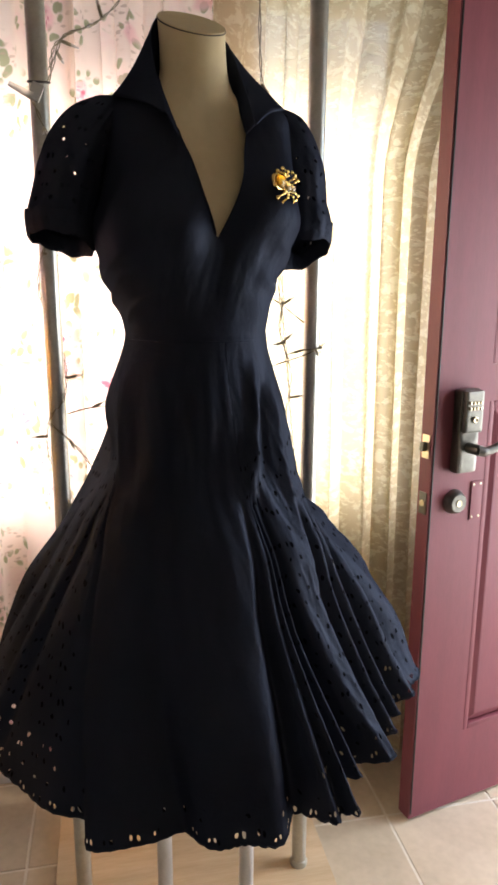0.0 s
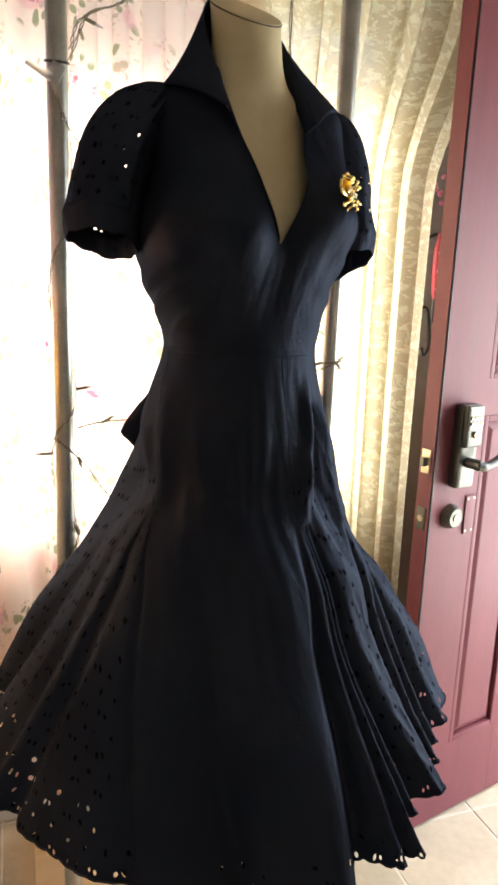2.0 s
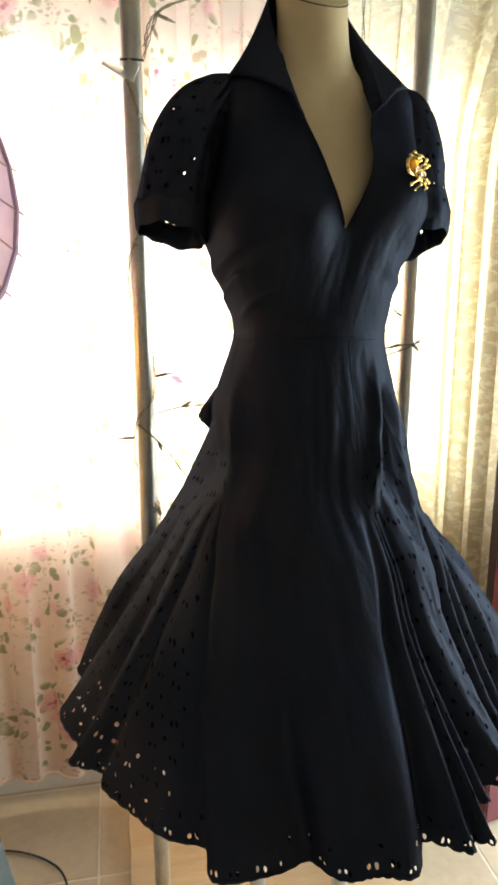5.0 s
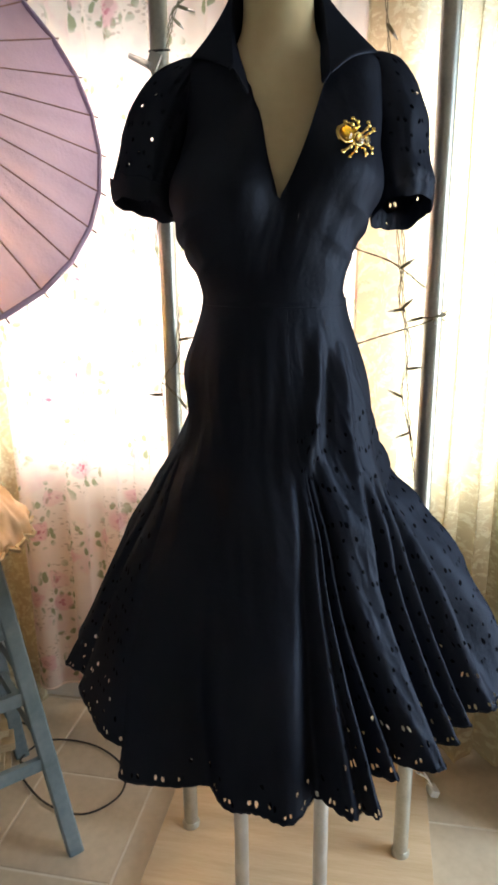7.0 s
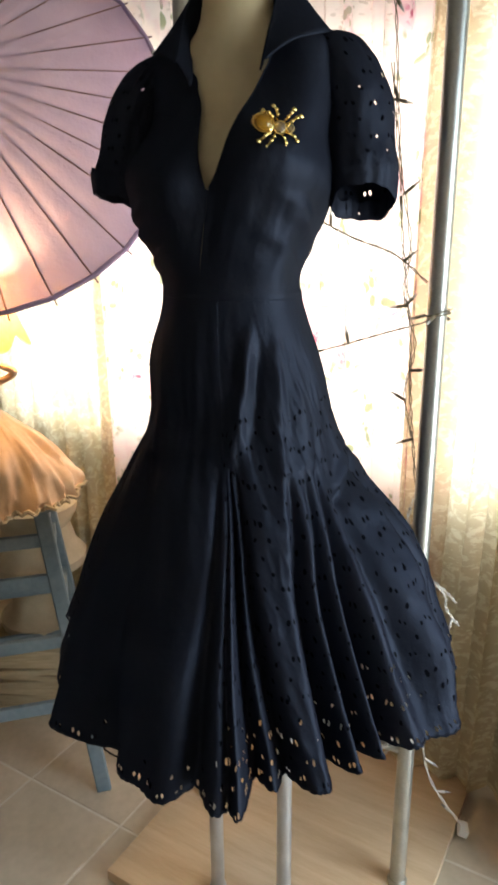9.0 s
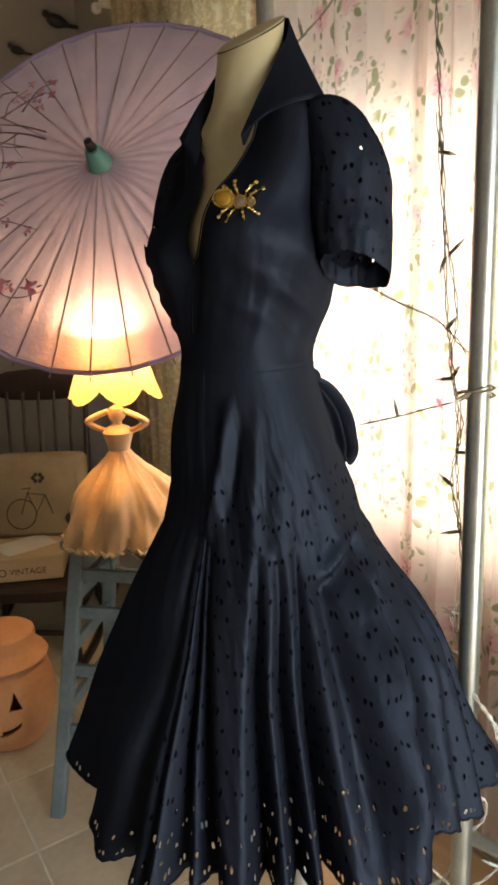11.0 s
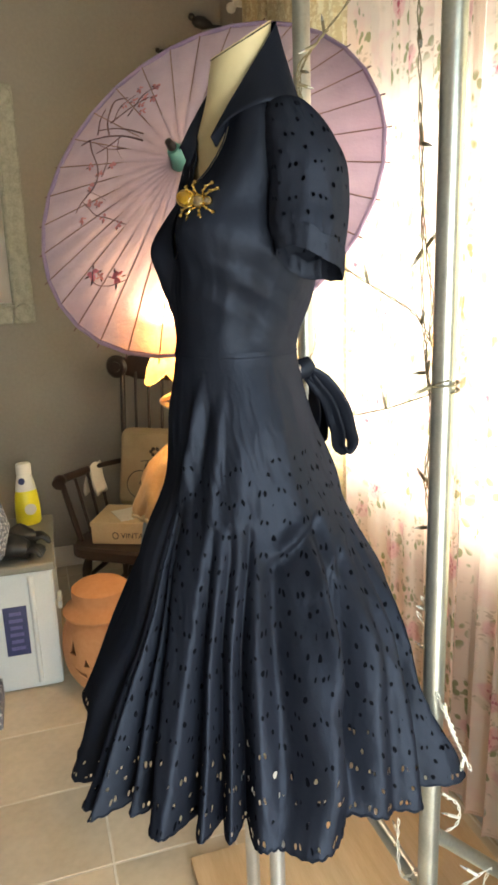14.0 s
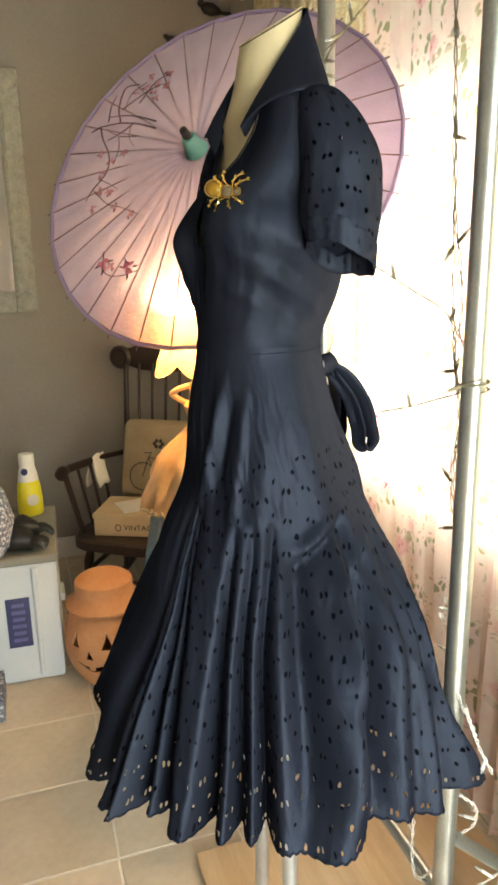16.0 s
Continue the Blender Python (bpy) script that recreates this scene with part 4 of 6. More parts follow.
def skirt():
    nt, nz, top = 1120, 100, 1.346
    # the ring of ridges and hollows, walked at an even pace along the hem
    knots = []
    for n, (h, r, hh, rr, up) in enumerate(PLEATS):
        nxt = PLEATS[(n + 1) % len(PLEATS)][4] + (360 if n + 1 == len(PLEATS) else 0)
        knots += [(h, r, up), (hh, rr, up + (nxt - up) * 0.55)]
    knots = np.array(knots + [(knots[0][0] + 360, knots[0][1], knots[0][2] + 360)])
    flat = np.stack([knots[:, 1] * np.cos(np.radians(knots[:, 0])), knots[:, 1] * np.sin(np.radians(knots[:, 0]))], 1)
    step = np.linalg.norm(np.diff(flat, axis=0), axis=1) + 0.15 * np.abs(np.diff(np.radians(knots[:, 2])))
    pace = np.concatenate([[0], np.cumsum(step)])
    s = np.linspace(0, pace[-1], nt, endpoint=False)
    hem_a, hem_r, top_a = (np.interp(s, pace, knots[:, c]) for c in range(3))
    # ridges are broad and round, hollows narrow
    at = np.clip(np.searchsorted(pace, s, "right") - 1, 0, len(step) - 1)
    f = (s - pace[at]) / step[at]
    f = np.where(at % 2 == 0, f ** 1.7, 1 - (1 - f) ** 1.7)
    hem_r = knots[at, 1] + (knots[at + 1, 1] - knots[at, 1]) * f

    def softened(v, wide, turn=0.0):
        """Rounds the corners of the ring."""
        w = np.exp(-0.5 * (np.arange(-12, 13) / wide) ** 2)
        ext = np.concatenate([v[-12:] - turn, v, v[:12] + turn])
        return np.convolve(ext, w / w.sum(), "valid")

    hem_a, hem_r, top_a = softened(hem_a, 4.6, 360), softened(hem_r, 4.6), softened(top_a, 7, 360)
    hem_z = np.array([hem_height(radians(a)) + 0.010 * noise.noise((6 * math.cos(radians(a)), 6 * math.sin(radians(a)), 1.3)) + 0.10 * (r - 0.35) for a, r in zip(hem_a, hem_r)])
    scallop = np.abs(np.sin(np.pi * s / 0.027 + 1.2 * np.sin(9 * s))) * (0.0028 + 0.0014 * np.sin(5 * s))
    hem_z = hem_z - scallop
    ratio = np.array([r / skirt_base(radians(a), 0.645, 1.0)[2] for a, r in zip(hem_a, hem_r)])
    grid = np.zeros((nz + 1, nt, 3))
    angle = np.zeros((nz + 1, nt))
    for j in range(nz + 1):
        for i in range(nt):
            z = top + (hem_z[i] - top) * (j / nz)
            k = max(0.0, min(1.0, (FLARE - z) / (FLARE - hem_z[i])))
            ka = k ** 0.80
            d = top_a[i] + (hem_a[i] - top_a[i]) * ka
            t = radians(d)
            cx, cy, r = skirt_base(t, z, k)
            grow = k ** 0.50 if ratio[i] < 1 else k
            r *= (1 + (ratio[i] - 1) * grow) * widen(d, z, SKIRT_LEVELS, SKIRT_WIDER)
            x, y = math.cos(t), math.sin(t)
            k2 = max(0.0, min(1.0, (top - z) / 0.16))
            r += k2 * (0.0030 * noise.noise((4 * x + 3, 4 * y, 5 * z)) + 0.0026 * noise.noise((7 * x + 3, 7 * y, 11 * z + 5 * x)))
            # crumpled cotton: fine sharp-crested wrinkles
            r += 0.0036 * k2 * (0.35 - abs(noise.noise((46 * r * x + 2, 46 * r * y, 26 * z + 9 * y + 5 * x)))) * (0.10 + 0.90 * max(0.0, x))
            if z > 0.70:
                for d0, z0, d1, z1, wide, high in HIP_CREASES:
                    r += high * drag_line(d, z, d0, z0, d1, z1, wide)
            # a pucker low on the wearer's left side
            r -= 0.030 * math.exp(-(((d + 180) % 360 - 180 - 6) / 3.2) ** 2 - ((z - 0.80) / 0.07) ** 2)
            px, py = r * x, r * y
            # the cloth hangs in front of the rack's uprights
            lim = 1.350 - cy
            if py > 0.6 * lim:
                held = lim * (0.6 + 0.4 * math.tanh((py / lim - 0.6) / 0.4))
                py += (held - py) * max(0.0, min(1.0, (0.315 - abs(px)) / 0.030)) * min(1.0, 3 * k)
            grid[j, i] = (cx + px, cy + py, z)
            angle[j, i] = d % 360
    run = np.concatenate([np.zeros((nz + 1, 1)), np.cumsum(np.linalg.norm(np.diff(np.concatenate([grid, grid[:, :1]], 1), axis=1), axis=2), 1)], 1)
    gores = 28

    def uvfn(i, j, c):
        g = c * gores // nt
        mid = int((g + 0.5) * nt / gores)
        return (g * 0.2517 + run[j][i] - run[j][mid], (top - hem_z[c % nt]) * (1 - j / nz) + 0.6)

    me = sheet(nt, nz, lambda i, j: tuple(grid[j, i % nt]), uvfn, True)
    sk = part("skirt", me, CLOTH_SKIRT, dress, "flared gored skirt with eyelet side panels")
    me.materials.append(CLOTH_FRONT)
    slots = []
    for j in range(nz):
        for i in range(nt):
            up = max(0.0, min(1.0, (grid[j, i, 2] - FLARE) / (top - FLARE)))
            lo, hi = (q + (p - q) * up for p, q in PANEL)
            slots.append(1 if lo < top_a[i] % 360 < hi else 0)
    me.polygons.foreach_set("material_index", slots)
    part("hem", tube([Vector(p) + Vector((0, 0, 0.001)) for p in grid[nz, ::2]], 0.0016, 6, closed=True), CLOTH_PLAIN, sk)
    # stitched seams that bound the plain panel
    for p, q in PANEL:
        line = []
        for j in range(1, 36, 2):
            z = top + (0.65 - top) * j / nz
            want = q + (p - q) * max(0.0, (z - FLARE) / (top - FLARE))
            line.append(Vector(grid[j, int(np.argmin(np.abs(angle[j] - want)))]))
        part("panel_seam", tube(line, 0.0005, 5), CLOTH_PLAIN, sk)


skirt()


def waist_ring(z):
    """A line round the waist, just proud of the cloth."""
    cx, cy, a, b = spline(z, BODY)
    w = [widen(math.degrees(t), z, BODICE_LEVELS, BODICE_WIDER) for t in np.linspace(0, 2 * math.pi, 97)[:-1]]
    return [(cx + (a * k + 0.0006) * math.cos(t), cy + (b * k + 0.0006) * math.sin(t), z) for k, t in zip(w, np.linspace(0, 2 * math.pi, 97)[:-1])]


part("waist_seam", tube(waist_ring(1.338), 0.0008, 6, closed=True), CLOTH_PLAIN, dress)


def v_half(z):
    """Half width of the neck opening at the height z, and the shift of its middle; the wearer's left edge curves outwards."""
    k = max(0.0, min(1.0, (z - 1.492) / 0.165))
    k2 = max(0.0, min(1.0, (z - 1.648) / 0.028))
    lo, hi = 0.050 * k + 0.018 * k2, 0.070 * k ** 0.80 + 0.006 * k2
    return (lo + hi) / 2, (hi - lo) / 2 - 0.004


# creases of the bodice: direction and height of both ends, width and height in metres
BODICE_CREASES = [(-52, 1.490, 40, 1.395, .0090, .0032), (-34, 1.462, 46, 1.372, .0085, .0034), (-16, 1.505, 50, 1.425, .0095, .0030), (-58, 1.440, 20, 1.362, .0080, .0022),
                  (-128, 1.480, -190, 1.400, .0085, .0050), (-138, 1.440, -188, 1.375, .0075, .0055), (-120, 1.415, -165, 1.362, .0070, .0040)]


def bodice():
    nt, nz = 280, 128
    z0, z1 = 1.328, 1.722

    def shape(t, z):
        cx, cy, a, b = spline(z, BODY)
        x, y = math.cos(t), math.sin(t)
        up = max(0.0, min(1.0, (z - 1.345) / 0.10))
        up = up * up * (3 - 2 * up)
        chest = max(0.0, min(1.0, (z - 1.46) / 0.10))
        p = 2.0 + 0.25 * up + 0.9 * chest * chest * (3 - 2 * chest)
        r = 1.0 / ((abs(x) / a) ** p + (abs(y) / b) ** p) ** (1 / p)
        bust = 0.0
        if y < 0:
            for bx, full in ((-0.42, 0.017), (0.54, 0.040)):
                bust += full * math.exp(-((x - bx) / 0.34) ** 2 - ((z - (1.545 if bx > 0 else 1.525)) / 0.052) ** 2)
        r += bust + 0.0026 * noise.noise((5 * x, 5 * y, 9 * z)) * up + 0.0008 * noise.noise((15 * x, 15 * y, 26 * z)) * up
        r -= 0.012 * max(0.0, -x) * max(0.0, -y) * 2 * math.exp(-((z - 1.585) / 0.055) ** 2)
        r *= widen(math.degrees(t), z, BODICE_LEVELS, BODICE_WIDER)
        # drag lines from the bust round to the side of the waist
        for d0, z0, d1, z1, wide, high in BODICE_CREASES:
            f = ((math.degrees(t) - d0 + 180) % 360 - 180) / (d1 - d0)
            if 0 < f < 1:
                off = (z - z0 - (z1 - z0) * f ** 1.3) / wide
                r += high * math.exp(-off * off) * min(1.0, 4 * f, 4 * (1 - f))
        # gathers that run up from the waist under the bust
        r += 0.0007 * noise.noise((14 * t, 1.0, 6 * z)) * up * max(0, -y) * math.exp(-((z - 1.41) / 0.05) ** 2)
        # slanting drape between the bust and the waist at the sides and back
        sw = 2 * math.pi * (17 * z + (1.6 if x > 0 else -1.6) * t + 0.35 * noise.noise((2 * x, 2 * y, 8 * z)))
        r += 0.0026 * up * math.sin(sw) * abs(x) ** 2.5 * math.exp(-((z - 1.43) / 0.06) ** 2)
        return Vector((cx + r * x, cy + r * y, z))

    def front_angle(want, z):
        """The angle off the front at which the cloth lies that far to the side."""
        e = 0.0
        for _ in range(6):
            p = shape(-math.pi / 2 + e, z)
            e += (want - (p.x - CX)) / 0.12
        return e

    def fn(i, j):
        z = z0 + (z1 - z0) * j / nz
        w, sh = v_half(z)
        s = i / nt
        cx, cy, a, b = spline(z, BODY)
        if z <= 1.492:
            lo = hi = 0.0
            mid = front_angle(sh, z)
        else:
            mid = 0.0
            hi, lo = front_angle(w + sh, z), front_angle(w - sh, z)
        if z <= 1.492:
            t0 = -math.pi / 2 + mid
            t1 = t0 + 2 * math.pi
        else:
            t0 = -math.pi / 2 + hi
            t1 = 1.5 * math.pi - lo
        return twist(shape(t0 + (t1 - t0) * s, z))

    me = sheet(nt, nz, fn, lambda i, j, c: (1.1 * i / nt, z0 + (z1 - z0) * j / nz))
    b = part("bodice", me, CLOTH_PLAIN, dress, "crossover bodice with a deep V neck")
    # turned edges of the V neck; the wearer's right side laps over
    for col in (0, nt):
        pts = []
        for j in range(54, nz + 1):
            p = fn(col, j)
            pts.append(p + Vector((0, -0.002, 0)))
        part("neck_edge", tube(pts, 0.0011, 7), CLOTH_PLAIN, b)


bodice()


def collar():
    """Wide collar that stands up behind the neck and opens to two points on the chest."""
    top = [(0.0, 0.0, 0.070, 1.842), (0.22, 0.036, 0.064, 1.836), (0.42, 0.060, 0.036, 1.803), (0.62, 0.068, 0.000, 1.758), (0.82, 0.069, -0.036, 1.708), (1.0, 0.068, -0.064, 1.664)]
    out = [(0.0, 0.0, 0.084, 1.718), (0.22, 0.064, 0.072, 1.714), (0.42, 0.112, 0.036, 1.702), (0.62, 0.128, -0.004, 1.697), (0.82, 0.116, -0.042, 1.684), (1.0, 0.092, -0.066, 1.660)]
    base = [(0.0, 0.0, 0.058, 1.722), (0.22, 0.034, 0.052, 1.718), (0.42, 0.056, 0.030, 1.712), (0.62, 0.062, 0.004, 1.704), (0.82, 0.063, -0.034, 1.686), (1.0, 0.066, -0.060, 1.655)]
    n = 30
    rings = []
    for i in range(-n, n + 1):
        s = abs(i) / n
        g = 1 if i >= 0 else -1
        P, Q, B = (Vector((g * x - 0.004 * s * s, y, z)) for x, y, z in (spline(s, top), spline(s, out), spline(s, base)))
        wide = math.sin(math.pi * min(1.0, s * 1.25))
        Q += Vector(((0.024 if g > 0 else 0.0) * wide, 0, 0.0))
        row = []
        for k in range(9):
            f = k / 8
            bow = 0.003 * math.sin(math.pi * f) * (1 - 2 * s)
            p = Q.lerp(P, f)
            inward = Vector((-p.x, -(p.y - 0.01), 0))
            row.append(p + inward.normalized() * bow)
        for k in range(1, 6):
            f = k / 5
            row.append(P.lerp(B, f) + Vector((-g * 0.003 * math.sin(math.pi * f), 0, 0)) * (1 if s > 0.05 else 0))
        rings.append([tuple(twist((CX + p.x, CY + p.y, p.z))) for p in row])
    # both wings end in a blunt tip that lies on the neck edge
    for side, tip, root in ((0, Vector((0.090, 1.081, 1.668)), Vector((0.109, 1.088, 1.636))), (2 * n, Vector((0.2255, 1.096, 1.659)), Vector((0.214, 1.106, 1.648)))):
        last = [Vector(p) for p in rings[side]]
        for i in range(2 * n + 1):
            w = max(0.0, 1 - abs(i - side) / (0.34 * n))
            w = w * w * (3 - 2 * w)
            if w > 0:
                rings[i] = [tuple(Vector(p) + w * ((tip.lerp(root, max(0, k - 8) / 5) if k >= 8 else tip.lerp(last[k], 0.15)) - last[k])) for k, p in enumerate(rings[i])]
    me_bm = loft(rings, False)
    ob = part("collar", me_bm, CLOTH_PLAIN, dress, "large stand-up pointed collar")
    sol = ob.modifiers.new("thick", "SOLIDIFY")
    sol.thickness, sol.offset = 0.003, 0.0
    edge = [Vector(r[0]) for r in rings]
    part("collar_edge", tube(edge, 0.0010, 6), CLOTH_PLAIN, ob)
    part("collar_fold", tube([Vector(r[8]) for r in rings], 0.0017, 6), CLOTH_PLAIN, ob)


collar()


# sleeves, level by level: height, distance from the middle, offset to the back, half width and half depth
SLEEVE_RIGHT = [(1.474, .214, -.014, .047, .048), (1.505, .212, -.012, .050, .054), (1.55, .204, .000, .050, .055), (1.60, .194, .004, .050, .055), (1.64, .178, .006, .050, .050), (1.67, .158, .008, .048, .042), (1.69, .140, .008, .042, .028), (1.702, .125, .008, .028, .012)]
SLEEVE_LEFT = [(1.474, .190, .050, .044, .044), (1.51, .187, .050, .050, .053), (1.55, .179, .056, .050, .056), (1.61, .172, .056, .051, .055), (1.65, .158, .050, .050, .048), (1.675, .145, .044, .048, .040), (1.695, .130, .038, .044, .026), (1.704, .120, .036, .030, .012)]


def sleeve(g):
    n, m = 72, 34
    rows = []
    for j in range(m):
        s = j / (m - 1)
        z = 1.702 - 0.226 * s ** 1.35
        mid, back, wide, deep = spline(z, SLEEVE_LEFT if g > 0 else SLEEVE_RIGHT)
        row = []
        for i in range(n):
            t = 2 * math.pi * i / n
            c, d = math.cos(t), math.sin(t)
            w = 1 + 0.05 * noise.noise((3 * c + 5 * g, 3 * d, 3 * s)) * min(1, 2 * s) + 0.07 * (0.3 - abs(noise.noise((4.5 * c + 5 * g, 4.5 * d, 5 * s)))) * min(1, 2 * s) + 0.05 * math.sin(11 * t + 4 * math.sin(3 * t)) * math.exp(-((s - 0.22) / 0.16) ** 2)
            x = mid + wide * w * c
            y = back + deep * w * d
            row.append((CX + g * x, CY + y, z - s ** 3 * ((0.022 if g > 0 else 0.012) * d - 0.010 * c) + (0.004 if g > 0 else 0.014) * s ** 3))
        rows.append(row)
    me = sheet(n, m - 1, lambda i, j: rows[j][i % n], lambda i, j, c: (0.34 * i / n + 0.3 * g, 0.25 - 0.25 * (j / m) ** 1.2), True)
    sl = part("sleeve", me, CLOTH_SLEEVE, dress, "short puffed sleeve with eyelets and turned-up cuff")
    # cuff: a wide band turned outwards
    last = [Vector(p) for p in rows[-1]]
    c = sum(last, Vector()) / n
    prof = [(0.98, 0.016), (0.98, 0.002), (1.0, -0.005), (1.04, -0.007), (1.07, -0.002), (1.09, 0.008), (1.10, 0.018), (1.11, 0.024), (1.09, 0.025), (1.05, 0.020)]
    rings = []
    for f, dz in prof:
        rings.append([tuple(c + (p - c) * (f + 0.05 * noise.noise((2.5 * math.cos(2 * math.pi * i / n), 2.5 * math.sin(2 * math.pi * i / n), f * 3 + g))) + Vector((0, 0, dz + 0.004 * abs(math.sin(9 * math.pi * i / n)) * (dz > 0.01) + 0.008 * noise.noise((1.6 * math.cos(2 * math.pi * i / n), 2 * math.sin(2 * math.pi * i / n), g + 7))))) for i, p in enumerate(last)])
    me2 = sheet(n, len(rings) - 1, lambda i, j: rings[j][i % n], lambda i, j, c_: (0.43 * i / n, 0.012 * j), True)
    part("cuff", me2, CLOTH_CUFF, sl)


sleeve(-1)
sleeve(1)


def bow():
    """Sash tied behind the waist: a knot, two drooping loops and two tails."""
    b = part("sash_knot", turned([(0.002, -0.022), (0.014, -0.018), (0.019, 0), (0.014, 0.018), (0.002, 0.022)], 14, m=pose(0.142, 1.268, 1.300, 0, 60, 90)), CLOTH_PLAIN, dress, "sash tied in a bow at the back")

    def ribbon(pts, widths, across):
        ps = smooth_path(pts, 6)
        rings = []
        for k, p in enumerate(ps):
            w = interp(k / (len(ps) - 1), widths)[0]
            d = (ps[min(k + 1, len(ps) - 1)] - ps[max(k - 1, 0)]).normalized()
            ac = Vector(across)
            ac = (ac - d * ac.dot(d)).normalized()
            nn = d.cross(ac)
            rings.append([p + ac * w * f + nn * (0.0022 * math.cos(3.1 * f) + 0.003 * noise.noise((30 * p.x, 25 * p.z, 2.2 * f))) for f in (-1, -0.6, -0.2, 0.2, 0.6, 1)])
        return loft(rings, False)

    x = 0.142
    for pts, ac, wide in (([(x, 1.272, 1.300), (x - 0.050, 1.305, 1.262), (x - 0.095, 1.328, 1.208), (x - 0.125, 1.334, 1.160), (x - 0.130, 1.346, 1.150), (x - 0.120, 1.358, 1.166), (x - 0.060, 1.325, 1.245), (x, 1.278, 1.292)], (0.8, 0.0, -0.6), 1.7),
                    ([(x, 1.272, 1.300), (x + 0.010, 1.305, 1.276), (x + 0.012, 1.338, 1.226), (x + 0.008, 1.353, 1.186), (x + 0.002, 1.363, 1.158), (x - 0.004, 1.355, 1.141), (x - 0.008, 1.342, 1.150), (x - 0.006, 1.337, 1.180), (x - 0.002, 1.318, 1.235), (x, 1.280, 1.285)], (0.80, 0.50, 0.33), 0.75)):
        lo = part("bow_loop", ribbon(pts, [(0, 0.012), (0.2, 0.021 * wide), (0.5, 0.015 * wide), (0.8, 0.021 * wide), (1, 0.012)], ac), CLOTH_PLAIN, b)
        sol = lo.modifiers.new("thick", "SOLIDIFY")
        sol.thickness, sol.offset = 0.003, 0


bow()


BROOCH_OUT = 0.007


def brooch():
    """A gold beetle with a large and a small stone and eight jointed legs."""
    n = Vector((0.70, -0.70, 0.14)).normalized()
    e1 = Vector((0, 0, 1)).cross(n).normalized()
    e2 = n.cross(e1)
    m = Matrix((e1, e2, n)).transposed().to_4x4()
    m.translation = Vector((0.2573, 1.0661, 1.566)) + n * BROOCH_OUT
    m = m @ pose(0, 0, 0, 0, 0, -14)
    b = thing("brooch", "gold insect brooch set with a yellow stone", "brooch", m)
    oval = Matrix.Translation((-0.018, 0, 0)) @ Matrix.Diagonal((1.25, 1.0, 1, 1))
    part("setting", turned([(0.0002, 0.0), (0.0118, 0.0), (0.0130, 0.002), (0.0124, 0.005), (0.0106, 0.006)], 28, m=oval), GOLD, b)
    part("large_stone", turned([(0.0002, 0.002), (0.0110, 0.004), (0.0104, 0.0075), (0.0070, 0.0115), (0.0003, 0.013)], 12, m=oval), CRYSTAL, b, "faceted yellow stone")
    part("thorax", turned([(0.0002, 0.0), (0.0095, 0.0), (0.0100, 0.003), (0.0090, 0.0055), (0.0003, 0.0058)], 22, m=pose(0.005, 0, 0)), GOLD, b)
    part("small_stone", turned([(0.0002, 0.004), (0.0078, 0.005), (0.0066, 0.009), (0.0030, 0.0108), (0.0003, 0.011)], 10, m=pose(0.005, 0, 0)), CLEAR_STONE, b, "clear faceted stone")
    part("head", turned([(0.0002, 0.0), (0.0065, 0.0), (0.0068, 0.003), (0.0058, 0.005), (0.0002, 0.0052)], 18, m=pose(0.0195, 0.003, 0)), GOLD, b)
    part("head_stone", turned([(0.0002, 0.004), (0.0052, 0.005), (0.0040, 0.0085), (0.0003, 0.0096)], 9, m=pose(0.0195, 0.003, 0)), CLEAR_STONE, b)
    for (x0, y0), (x1, y1) in (((-0.004, 0.007), (-0.021, 0.015)), ((0.000, 0.009), (-0.008, 0.024)), ((0.009, 0.008), (0.020, 0.028)), ((0.013, 0.006), (0.031, 0.022)),
                               ((0.014, -0.004), (0.032, -0.010)), ((0.010, -0.008), (0.019, -0.025)), ((0.001, -0.009), (-0.007, -0.028)), ((-0.004, -0.007), (-0.019, -0.024))):
        at = [Vector((x0 + (x1 - x0) * f, y0 + (y1 - y0) * f, 0.002 + 0.034 * f * (1 - f))) for f in (0, 0.35, 0.7, 1.0)]
        leg = part("leg", tube(smooth_path(at, 4), 0.0015, 7), GOLD, b)
        for f, rr in ((0.3, 0.0024), (0.62, 0.0028), (1.0, 0.0034)):
            part("bead", turned([(0.0002, -rr), (rr * 0.75, -rr * 0.66), (rr, 0), (rr * 0.75, rr * 0.66), (0.0002, rr)], 9, m=pose(x0 + (x1 - x0) * f, y0 + (y1 - y0) * f, 0.003 + 0.034 * f * (1 - f))), GOLD, leg)


brooch()

# ---- string lights on the rack ----


def mini_light(parent, p, d, wire, white):
    """A socket with its small clear bulb."""
    p, d = Vector(p), Vector(d).normalized()
    s = part("socket", tube([p, p + d * 0.020], [0.0028, 0.0032], 8), wire, parent)
    part("bulb", tube([p + d * 0.019, p + d * 0.026, p + d * 0.034], [0.0026, 0.0024, 0.0006], 8), BULB, s)


